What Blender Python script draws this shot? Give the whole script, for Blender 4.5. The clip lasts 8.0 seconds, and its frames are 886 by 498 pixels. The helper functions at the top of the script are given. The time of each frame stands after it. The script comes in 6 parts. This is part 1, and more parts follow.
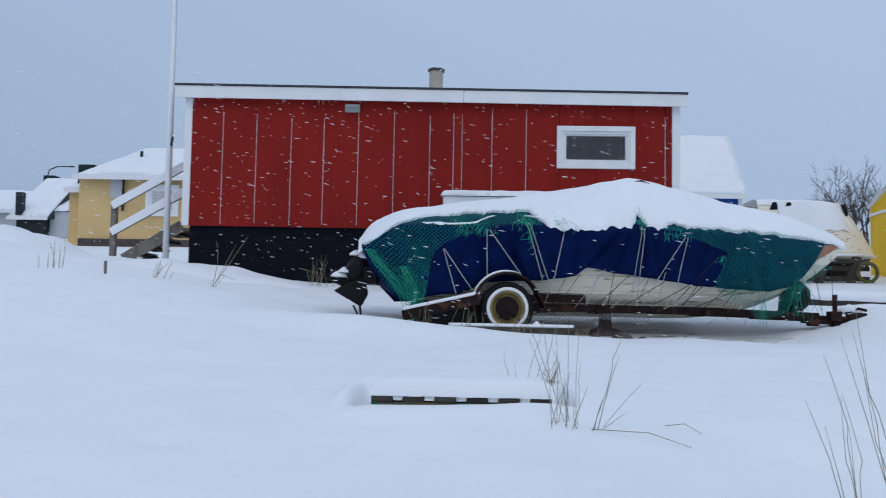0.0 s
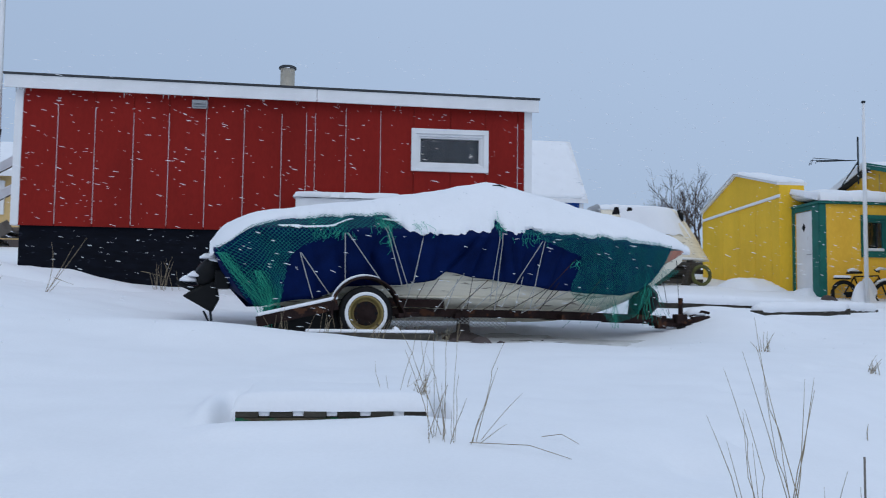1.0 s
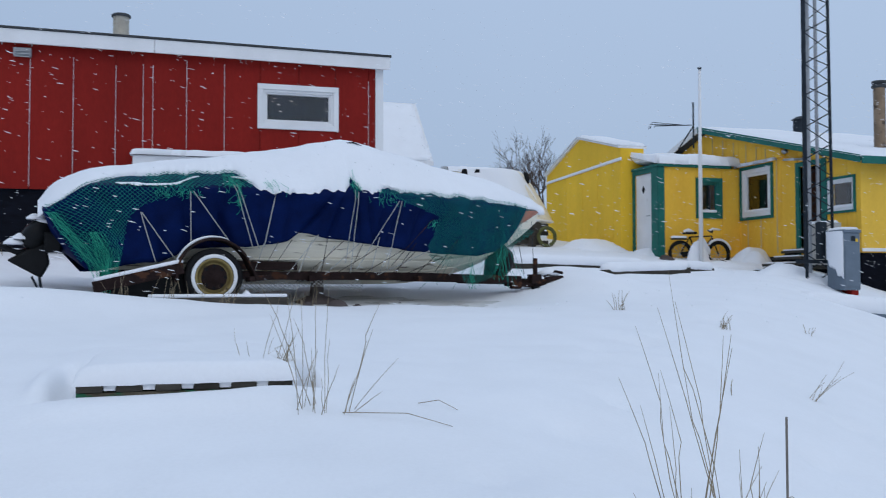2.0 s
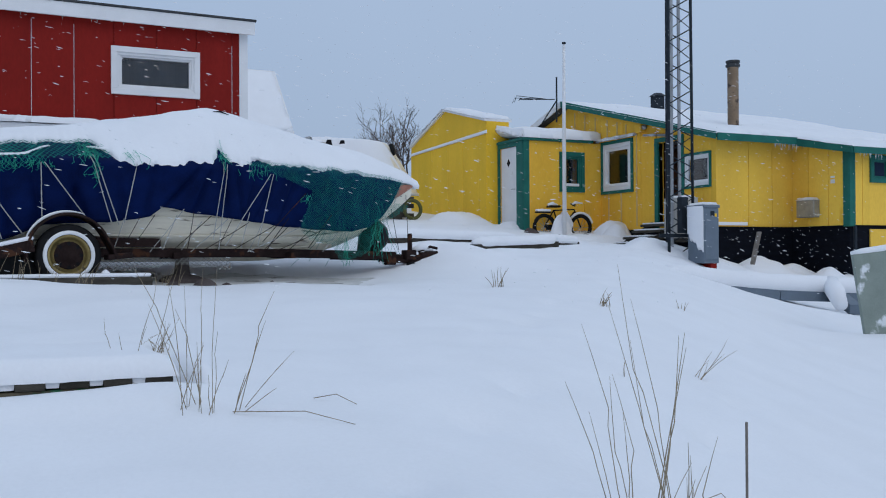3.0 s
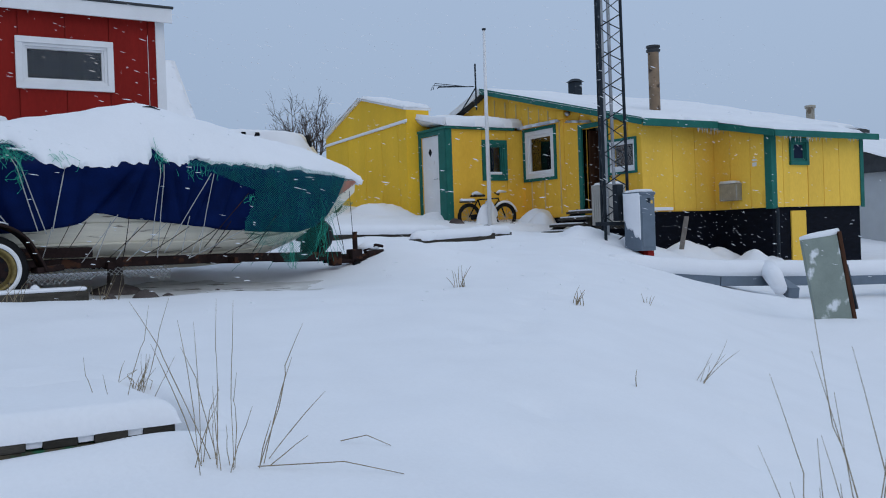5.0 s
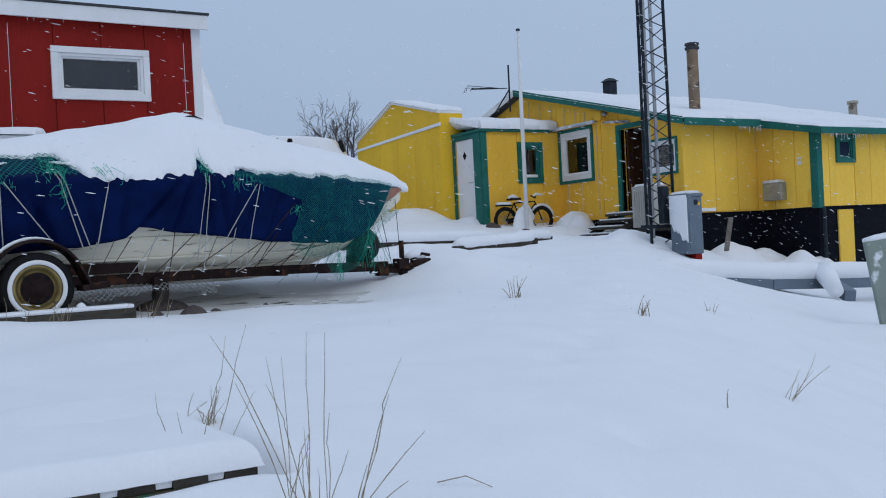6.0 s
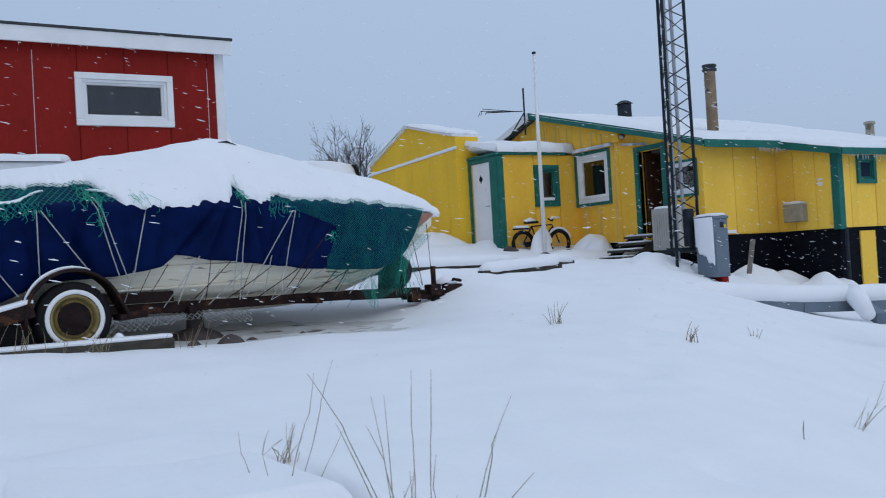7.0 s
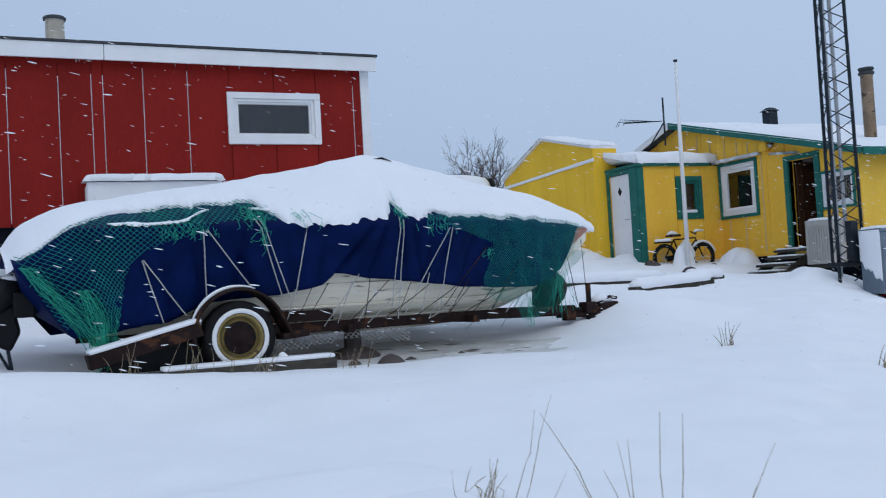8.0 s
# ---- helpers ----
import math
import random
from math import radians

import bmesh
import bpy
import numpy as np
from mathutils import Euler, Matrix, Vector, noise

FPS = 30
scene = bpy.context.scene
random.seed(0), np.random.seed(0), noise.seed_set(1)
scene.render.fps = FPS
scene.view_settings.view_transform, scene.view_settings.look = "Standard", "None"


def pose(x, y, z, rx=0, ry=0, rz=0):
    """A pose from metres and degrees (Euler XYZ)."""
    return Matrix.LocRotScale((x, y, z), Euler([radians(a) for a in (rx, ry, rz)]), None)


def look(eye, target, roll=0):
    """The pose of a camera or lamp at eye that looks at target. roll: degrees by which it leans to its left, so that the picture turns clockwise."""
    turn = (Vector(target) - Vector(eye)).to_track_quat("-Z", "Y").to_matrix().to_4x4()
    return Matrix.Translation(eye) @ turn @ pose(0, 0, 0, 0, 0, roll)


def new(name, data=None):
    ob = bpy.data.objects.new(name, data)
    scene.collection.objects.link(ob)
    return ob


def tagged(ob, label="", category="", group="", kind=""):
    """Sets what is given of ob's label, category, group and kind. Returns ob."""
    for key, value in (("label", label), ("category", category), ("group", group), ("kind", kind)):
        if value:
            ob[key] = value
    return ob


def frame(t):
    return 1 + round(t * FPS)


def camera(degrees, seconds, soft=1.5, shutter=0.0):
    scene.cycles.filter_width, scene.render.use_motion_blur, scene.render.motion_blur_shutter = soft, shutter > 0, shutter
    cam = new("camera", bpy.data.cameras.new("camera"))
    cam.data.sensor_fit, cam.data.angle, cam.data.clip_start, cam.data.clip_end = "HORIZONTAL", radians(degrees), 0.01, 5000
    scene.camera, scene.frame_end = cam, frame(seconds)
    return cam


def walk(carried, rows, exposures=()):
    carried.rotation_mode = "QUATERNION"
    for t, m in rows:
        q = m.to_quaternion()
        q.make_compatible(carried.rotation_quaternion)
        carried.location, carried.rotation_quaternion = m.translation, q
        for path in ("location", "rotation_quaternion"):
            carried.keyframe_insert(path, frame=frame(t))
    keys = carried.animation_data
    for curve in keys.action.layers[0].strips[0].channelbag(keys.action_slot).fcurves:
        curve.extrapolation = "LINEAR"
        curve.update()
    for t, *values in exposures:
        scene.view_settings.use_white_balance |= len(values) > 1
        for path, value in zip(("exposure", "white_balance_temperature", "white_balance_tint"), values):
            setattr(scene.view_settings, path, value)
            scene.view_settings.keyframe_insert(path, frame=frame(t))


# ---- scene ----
cam = camera(49.7, 8.0, soft=1.05, shutter=0.2)
PATH = [
    (0, (0.32, -3.545, 1.457), (0.252, -1.551, 1.6), 1.1),
    (0.5, (0.253, -3.41, 1.459), (0.365, -1.42, 1.617), 1.1),
    (1, (0.164, -3.323, 1.502), (0.422, -1.345, 1.652), 0.7),
    (1.5, (0.14, -3.143, 1.5), (0.566, -1.193, 1.631), 0.3),
    (2, (0.086, -2.946, 1.485), (0.667, -1.034, 1.561), -0.1),
    (2.2, (0.035, -2.878, 1.486), (0.702, -0.993, 1.541), -0.5),
    (3.3, (-0.018, -2.444, 1.565), (0.868, -0.651, 1.568), -0.3),
    (3.5, (-0.055, -2.354, 1.552), (0.845, -0.568, 1.545), -0.5),
    (4, (-0.129, -2.227, 1.602), (0.838, -0.476, 1.588), -0.4),
    (4.2, (-0.154, -2.137, 1.631), (0.846, -0.405, 1.627), -0.4),
    (5.5, (-0.298, -1.662, 1.712), (0.742, 0.046, 1.685), -2.8),
    (6, (-0.327, -1.422, 1.766), (0.674, 0.31, 1.754), -2.9),
    (6.5, (-0.45, -1.264, 1.796), (0.575, 0.453, 1.816), -3.1),
    (7, (-0.538, -1.127, 1.812), (0.461, 0.606, 1.848), -3.3),
    (7.5, (-0.584, -0.891, 1.836), (0.286, 0.909, 1.874), -3.6),
    (8, (-0.717, -0.743, 1.879), (0.055, 1.1, 1.956), -3.3),
]
walk(cam, [(t, look(eye, target, roll)) for t, eye, target, roll in PATH],
     [(0, -0.34), (2, -0.32), (3.3, -0.46), (4.2, -0.49), (5.5, -0.47), (6.5, -0.41), (7.5, -0.31), (8, -0.27)])

# ---- world and light: a snowy overcast day ----
world = bpy.data.worlds.new("overcast")
scene.world = world
world.use_nodes = True
wn, wl = world.node_tree.nodes, world.node_tree.links
wn.clear()
w_out, w_bg = wn.new("ShaderNodeOutputWorld"), wn.new("ShaderNodeBackground")
w_sky = wn.new("ShaderNodeTexSky")
w_sky.sky_type, w_sky.sun_disc = "NISHITA", False
w_sky.sun_elevation, w_sky.sun_rotation = radians(35), radians(200)
w_sky.dust_density, w_sky.air_density = 6.0, 1.0
w_mix, w_ramp, w_map = wn.new("ShaderNodeMix"), wn.new("ShaderNodeValToRGB"), wn.new("ShaderNodeSeparateXYZ")
w_co, w_noise, w_add = wn.new("ShaderNodeTexCoord"), wn.new("ShaderNodeTexNoise"), wn.new("ShaderNodeMath")
w_noise.inputs["Scale"].default_value, w_noise.inputs["Detail"].default_value = 1.6, 4.0
w_add.operation = "MULTIPLY_ADD"
w_add.inputs[1].default_value = 0.22
w_mix.data_type = "RGBA"
w_mix.inputs["Factor"].default_value = 0.985
w_ramp.color_ramp.elements[0].position, w_ramp.color_ramp.elements[0].color = 0.0, (0.378, 0.507, 0.725, 1)
w_ramp.color_ramp.elements[1].position, w_ramp.color_ramp.elements[1].color = 1.0, (0.605, 0.76, 1.01, 1)
wl.new(w_co.outputs["Generated"], w_map.inputs[0])
wl.new(w_co.outputs["Generated"], w_noise.inputs["Vector"])
wl.new(w_noise.outputs["Fac"], w_add.inputs[0])
w_side = wn.new("ShaderNodeMath")
w_side.operation = "MULTIPLY_ADD"
w_side.inputs[1].default_value = 0.30
wl.new(w_map.outputs["X"], w_side.inputs[0])
wl.new(w_map.outputs["Z"], w_side.inputs[2])
wl.new(w_side.outputs[0], w_add.inputs[2])
wl.new(w_add.outputs[0], w_ramp.inputs["Fac"])
wl.new(w_sky.outputs[0], w_mix.inputs["A"])
wl.new(w_ramp.outputs[0], w_mix.inputs["B"])
wl.new(w_mix.outputs["Result"], w_bg.inputs["Color"])
wl.new(w_bg.outputs[0], w_out.inputs[0])
w_bg.inputs["Strength"].default_value = 1.0
sun = new("sun", bpy.data.lights.new("sun", "SUN"))
sun.data.energy, sun.data.angle, sun.data.color = 0.45, radians(40), (1.0, 0.98, 0.95)
sun.matrix_world = look((6, -14, 22), (0, 0, 0))


# ---- materials ----
def material(name, color, rough=0.7, metal=0.0, vary=0.25, scale=3.0, fine=60.0, bump=0.15, spots=None, spot_scale=6.0,
             spot_cut=0.62, island=0.0, stretch=(1, 1, 1), spec=0.10, transmission=0.0, dist=0.01):
    """Paint, wood, metal or snow: a base colour with broad and fine variation, optional patches of a second colour, and relief."""
    m = bpy.data.materials.new(name)
    m.use_nodes = True
    n, l = m.node_tree.nodes, m.node_tree.links
    b = n["Principled BSDF"]
    b.inputs["Roughness"].default_value, b.inputs["Metallic"].default_value = rough, metal
    b.inputs["Specular IOR Level"].default_value = spec
    b.inputs["Transmission Weight"].default_value = transmission
    co, mp = n.new("ShaderNodeTexCoord"), n.new("ShaderNodeMapping")
    mp.inputs["Scale"].default_value = stretch
    l.new(co.outputs["Object"], mp.inputs["Vector"])
    big, small = n.new("ShaderNodeTexNoise"), n.new("ShaderNodeTexNoise")
    for t, sc, d in ((big, scale, 4.0), (small, fine, 3.0)):
        t.inputs["Scale"].default_value, t.inputs["Detail"].default_value = sc, d
        l.new(mp.outputs[0], t.inputs["Vector"])
    ramp = n.new("ShaderNodeValToRGB")
    lo, hi = 1 - vary, 1 + vary
    ramp.color_ramp.elements[0].position, ramp.color_ramp.elements[1].position = 0.3, 0.7
    ramp.color_ramp.elements[0].color = (*[c * lo for c in color], 1)
    ramp.color_ramp.elements[1].color = (*[min(1, c * hi) for c in color], 1)
    mixf = n.new("ShaderNodeMath")
    mixf.operation = "MULTIPLY_ADD"
    mixf.inputs[1].default_value = 0.35
    l.new(small.outputs["Fac"], mixf.inputs[0])
    half = n.new("ShaderNodeMath")
    half.operation = "MULTIPLY"
    half.inputs[1].default_value = 0.65
    l.new(big.outputs["Fac"], half.inputs[0])
    l.new(half.outputs[0], mixf.inputs[2])
    l.new(mixf.outputs[0], ramp.inputs["Fac"])
    out = ramp.outputs["Color"]
    if island:
        info, hs, mm = n.new("ShaderNodeObjectInfo"), n.new("ShaderNodeHueSaturation"), n.new("ShaderNodeMath")
        mm.operation = "MULTIPLY_ADD"
        mm.inputs[1].default_value, mm.inputs[2].default_value = island, 1 - island / 2
        l.new(info.outputs["Random"], mm.inputs[0])
        l.new(mm.outputs[0], hs.inputs["Value"])
        l.new(out, hs.inputs["Color"])
        out = hs.outputs["Color"]
    if spots:
        sp, cut, mx = n.new("ShaderNodeTexNoise"), n.new("ShaderNodeValToRGB"), n.new("ShaderNodeMix")
        sp.inputs["Scale"].default_value, sp.inputs["Detail"].default_value = spot_scale, 6.0
        l.new(mp.outputs[0], sp.inputs["Vector"])
        cut.color_ramp.elements[0].position, cut.color_ramp.elements[1].position = spot_cut, spot_cut + 0.06
        l.new(sp.outputs["Fac"], cut.inputs["Fac"])
        mx.data_type = "RGBA"
        mx.inputs["B"].default_value = (*spots, 1)
        l.new(cut.outputs["Color"], mx.inputs["Factor"])
        l.new(out, mx.inputs["A"])
        out = mx.outputs["Result"]
    l.new(out, b.inputs["Base Color"])
    if bump:
        bp = n.new("ShaderNodeBump")
        bp.inputs["Strength"].default_value, bp.inputs["Distance"].default_value = bump, dist
        l.new(mixf.outputs[0], bp.inputs["Height"])
        l.new(bp.outputs[0], b.inputs["Normal"])
    return m


SNOW = material("snow", (0.84, 0.86, 0.89), 0.85, vary=0.03, scale=2.0, fine=45, bump=0.25, dist=0.03, spec=0.2)
SNOW.node_tree.nodes["Principled BSDF"].inputs["Subsurface Weight"].default_value = 0.0
RED = material("red paint", (0.235, 0.0145, 0.0105), 0.6, vary=0.18, scale=1.6, fine=40, bump=0.1, island=0.12, stretch=(1, 1, 0.35),
               spots=(0.62, 0.45, 0.45), spot_scale=22, spot_cut=0.735)
YELLOW = material("yellow paint", (0.90, 0.555, 0.045), 0.6, vary=0.10, scale=1.3, fine=30, bump=0.1, island=0.12, stretch=(1, 1, 0.4),
                  spots=(0.62, 0.36, 0.04), spot_scale=2.2, spot_cut=0.70)
OCHRE = material("ochre paint", (0.97, 0.54, 0.065), 0.62, vary=0.14, scale=1.1, fine=30, bump=0.1, island=0.1, stretch=(1, 1, 0.4))
GOLD = material("golden yellow paint", (0.95, 0.575, 0.085), 0.6, vary=0.13, scale=1.2, fine=30, bump=0.1, island=0.12, stretch=(1, 1, 0.4), spots=(0.78, 0.42, 0.05), spot_scale=1.8, spot_cut=0.66)
CREAM_Y = material("faded yellow paint", (0.66, 0.47, 0.22), 0.7, vary=0.15, scale=0.8, fine=20, bump=0.1, spots=(0.4, 0.27, 0.13), spot_scale=1.4, spot_cut=0.66)
TEAL = material("teal paint", (0.022, 0.145, 0.12), 0.5, vary=0.2, scale=4, bump=0.1)
WHITE = material("white paint", (0.78, 0.79, 0.80), 0.5, vary=0.06, scale=3, bump=0.08, spots=(0.55, 0.54, 0.5), spot_scale=5, spot_cut=0.7)
BLACK = material("tarred board", (0.004, 0.0055, 0.0105), 0.75, vary=0.5, scale=5, bump=0.3, stretch=(1, 1, 3), spots=(0.025, 0.03, 0.045), spot_scale=9, spot_cut=0.66)
# near-black colour standing in for unlit rooms and hollows
DARK = material("unlit dark", (0.012, 0.012, 0.014), 0.8, vary=0.3)
FELT = material("roofing felt", (0.06, 0.065, 0.07), 0.85, vary=0.3, scale=5)
ICE = material("ice", (0.8, 0.86, 0.9), 0.15, vary=0.05, transmission=0.6)
GLASS = material("window glass", (0.9, 0.93, 0.95), 0.03, vary=0.01, bump=0.0, transmission=1.0)
# dark blue with the dimness of unlit rooms put into the colour
ROOM = material("dim room backing", (0.016, 0.028, 0.055), 0.8, vary=0.3, scale=2)
GREYMETAL = material("galvanised metal", (0.36, 0.38, 0.40), 0.45, 0.6, vary=0.2, scale=6, bump=0.1)
PIPE_TAN = material("weathered flue", (0.40, 0.37, 0.31), 0.6, 0.2, vary=0.2, scale=5, spots=(0.2, 0.16, 0.12), spot_scale=5, spot_cut=0.6)
RUSTPIPE = material("sooty flue", (0.26, 0.19, 0.13), 0.6, 0.3, vary=0.35, scale=4, spots=(0.08, 0.06, 0.05), spot_scale=5, spot_cut=0.56)
WOODGREY = material("weathered wood", (0.19, 0.17, 0.15), 0.85, vary=0.35, scale=4, fine=50, bump=0.4, stretch=(4, 4, 1))
WOODDARK = material("wet wood", (0.055, 0.05, 0.042), 0.8, vary=0.4, scale=6, bump=0.4, stretch=(1, 4, 4), island=0.5)
BROWN = material("brown door", (0.07, 0.032, 0.018), 0.55, vary=0.3, scale=4, stretch=(3, 3, 0.5))
CABINET = material("grey cabinet", (0.15, 0.19, 0.235), 0.45, vary=0.12, scale=5, bump=0.05)
SLATE = material("painted steel", (0.028, 0.036, 0.045), 0.5, 0.4, vary=0.3, scale=8)
GREEN_SHEET = material("grey-green sheet", (0.24, 0.285, 0.255), 0.5, vary=0.15, scale=4, bump=0.05, spots=(0.72, 0.76, 0.78), spot_scale=3.2, spot_cut=0.57)
TARP = material("blue tarpaulin", (0.0012, 0.0085, 0.057), 0.62, vary=0.35, scale=5, fine=90, bump=0.25, spec=0.05)
NET = material("green netting", (0.014, 0.225, 0.19), 0.6, vary=0.3, scale=6, bump=0)
ROPE = material("pale rope", (0.42, 0.43, 0.42), 0.8, vary=0.15, scale=30, fine=200, bump=0.3)
HULL = material("white hull", (0.80, 0.75, 0.62), 0.45, vary=0.12, scale=4, stretch=(0.5, 1, 5), spots=(0.24, 0.2, 0.15), spot_scale=7, spot_cut=0.62)
HULLRED = material("faded red hull", (0.38, 0.17, 0.12), 0.5, vary=0.25, scale=6, spots=(0.6, 0.58, 0.53), spot_scale=5, spot_cut=0.6)
RUST = material("rusty steel", (0.026, 0.016, 0.015), 0.75, 0.2, vary=0.45, scale=7, fine=50, bump=0.35, spots=(0.075, 0.034, 0.02), spot_scale=9, spot_cut=0.58)
RUBBER = material("tyre rubber", (0.013, 0.013, 0.014), 0.8, vary=0.3, scale=12, bump=0.2)
RIMGOLD = material("yellowed rim", (0.25, 0.19, 0.075), 0.45, 0.5, vary=0.35, scale=9, spots=(0.05, 0.04, 0.03), spot_scale=12, spot_cut=0.6)
PLASTIC = material("black plastic", (0.012, 0.013, 0.014), 0.35, vary=0.2, scale=9)
STRAW = material("dry grass", (0.28, 0.23, 0.155), 0.8, vary=0.3, scale=20, bump=0)
TWIG = material("bare twigs", (0.075, 0.06, 0.055), 0.85, vary=0.3, scale=20, bump=0.2)
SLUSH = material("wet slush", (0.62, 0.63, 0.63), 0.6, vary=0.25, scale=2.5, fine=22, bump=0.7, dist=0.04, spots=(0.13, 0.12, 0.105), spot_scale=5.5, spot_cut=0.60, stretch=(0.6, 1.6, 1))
BLUE = material("blue paint", (0.02, 0.075, 0.30), 0.6, vary=0.1, scale=3)
STONE = material("footing", (0.09, 0.075, 0.072), 0.85, vary=0.4, scale=6, bump=0.4)
PALEGREY = material("pale grey cladding", (0.50, 0.53, 0.55), 0.65, vary=0.1, scale=2)
DARKGREEN = material("dark cladding", (0.035, 0.045, 0.045), 0.7, vary=0.3, scale=3)
CRATE = material("grey plastic housing", (0.40, 0.39, 0.36), 0.6, vary=0.1, scale=3)
HILLM = material("snowy hillside", (0.74, 0.78, 0.84), 0.9, vary=0.06, scale=0.05, fine=0.6, bump=0.0, spots=(0.60, 0.65, 0.72), spot_scale=0.12, spot_cut=0.5)


# ---- building helpers ----
class Mesh:
    """Collects vertices and faces of one mesh."""

    def __init__(self):
        self.v, self.f = [], []

    def add(self, verts, faces):
        k = len(self.v)
        self.v += [tuple(p) for p in verts]
        self.f += [tuple(k + i for i in q) for q in faces]
        return self

    def box(self, x0, x1, y0, y1, z0, z1):
        return self.hexa([(x0, y0, z0), (x1, y0, z0), (x1, y1, z0), (x0, y1, z0), (x0, y0, z1), (x1, y0, z1), (x1, y1, z1), (x0, y1, z1)])

    def hexa(self, p):
        return self.add(p, [(0, 3, 2, 1), (4, 5, 6, 7), (0, 1, 5, 4), (1, 2, 6, 5), (2, 3, 7, 6), (3, 0, 4, 7)])

    def bar(self, a, b, w, h):
        """A squared bar from a to b, w wide and h high."""
        a, b = Vector(a), Vector(b)
        d = (b - a).normalized()
        side = d.cross(Vector((0, 0, 1)))
        side = side.normalized() if side.length > 1e-4 else Vector((1, 0, 0))
        up = side.cross(d)
        s, u = side * w / 2, up * h / 2
        return self.hexa([a - s - u, a + s - u, b + s - u, b - s - u, a - s + u, a + s + u, b + s + u, b - s + u])

    def tube(self, pts, r, n=8, caps=True):
        """A round tube through the points; r is one radius or one for each point."""
        pts = [Vector(p) for p in pts]
        rs = r if isinstance(r, (list, tuple)) else [r] * len(pts)
        k, rings = len(self.v), []
        ref = Vector((0.31, 0.17, 0.93))
        for i, p in enumerate(pts):
            d = (pts[min(i + 1, len(pts) - 1)] - pts[max(i - 1, 0)]).normalized()
            if abs(d.dot(ref)) > 0.97:
                ref = Vector((0.93, 0.31, 0.17))
            a = d.cross(ref).normalized()
            b = d.cross(a)
            rings.append([p + (a * math.cos(6.28319 * j / n) + b * math.sin(6.28319 * j / n)) * rs[i] for j in range(n)])
        for ring in rings:
            self.v += [tuple(q) for q in ring]
        for i in range(len(pts) - 1):
            for j in range(n):
                self.f.append((k + i * n + j, k + i * n + (j + 1) % n, k + (i + 1) * n + (j + 1) % n, k + (i + 1) * n + j))
        if caps:
            self.f.append(tuple(k + j for j in range(n))[::-1])
            self.f.append(tuple(k + (len(pts) - 1) * n + j for j in range(n)))
        return self

    def grid(self, fn, nu, nv):
        """A sheet of fn(u, v), u and v from 0 to 1."""
        k = len(self.v)
        for i in range(nu + 1):
            for j in range(nv + 1):
                self.v.append(tuple(fn(i / nu, j / nv)))
        for i in range(nu):
            for j in range(nv):
                a = k + i * (nv + 1) + j
                self.f.append((a, a + nv + 1, a + nv + 2, a + 1))
        return self

    def lathe(self, centre, axis, profile, n=24):
        """Profile rows (along the axis, radius) turned round axis 'y' or 'z'."""
        k = len(self.v)
        cx, cy, cz = centre
        for a, r in profile:
            for j in range(n):
                c, s = r * math.cos(6.28319 * j / n), r * math.sin(6.28319 * j / n)
                self.v.append((cx + c, cy + a, cz + s) if axis == "y" else (cx + c, cy + s, cz + a))
        for i in range(len(profile) - 1):
            for j in range(n):
                self.f.append((k + i * n + j, k + i * n + (j + 1) % n, k + (i + 1) * n + (j + 1) % n, k + (i + 1) * n + j))
        return self


def link(name, m, mat, smooth=False, bevel=0.0, solid=0.0):
    me = bpy.data.meshes.new(name)
    me.from_pydata(m.v, [], m.f)
    bm = bmesh.new()
    bm.from_mesh(me)
    bmesh.ops.recalc_face_normals(bm, faces=bm.faces)
    bm.to_mesh(me)
    bm.free()
    me.materials.append(mat)
    if smooth:
        me.polygons.foreach_set("use_smooth", [True] * len(me.polygons))
    ob = new(name, me)
    if solid:
        md = ob.modifiers.new("thickness", "SOLIDIFY")
        md.thickness, md.offset = solid, 0
    if bevel:
        md = ob.modifiers.new("edges", "BEVEL")
        md.width, md.segments, md.limit_method = bevel, 2, "ANGLE"
    return ob


def thing(name, label, category, at=(0, 0, 0), group="", rz=0.0):
    ob = new(name)
    ob.empty_display_size = 0.1
    ob.matrix_world = pose(*at, 0, 0, rz)
    return tagged(ob, label, category, group)


def part(name, m, mat, parent, label="", smooth=False, bevel=0.0, solid=0.0, local=False):
    """Links m as one mesh under a thing or part; m is in world places unless local."""
    ob = link(name, m, mat, smooth, bevel, solid)
    ob.parent = parent
    if not local:
        root, mats = parent, Matrix.Identity(4)
        while root is not None:
            mats = root.matrix_basis @ mats if root.parent is None else root.matrix_parent_inverse @ root.matrix_basis @ mats
            root = root.parent
        ob.matrix_parent_inverse = mats.inverted()
    if label:
        ob["label"] = label
    return ob


def solo(name, m, mat, label, category, group="", kind="", **kw):
    """A thing that is one mesh, with its origin at its base."""
    xs, ys, zs = zip(*m.v)
    c = ((min(xs) + max(xs)) / 2, (min(ys) + max(ys)) / 2, min(zs))
    m.v = [(p[0] - c[0], p[1] - c[1], p[2] - c[2]) for p in m.v]
    ob = link(name, m, mat, **kw)
    ob.location = c
    return tagged(ob, label, category, group, kind)


def sm(a, b, x):
    t = min(1, max(0, (x - a) / (b - a)))
    return t * t * (3 - 2 * t)


def nz(x, y, z=0.0):
    return noise.noise(Vector((x, y, z)))


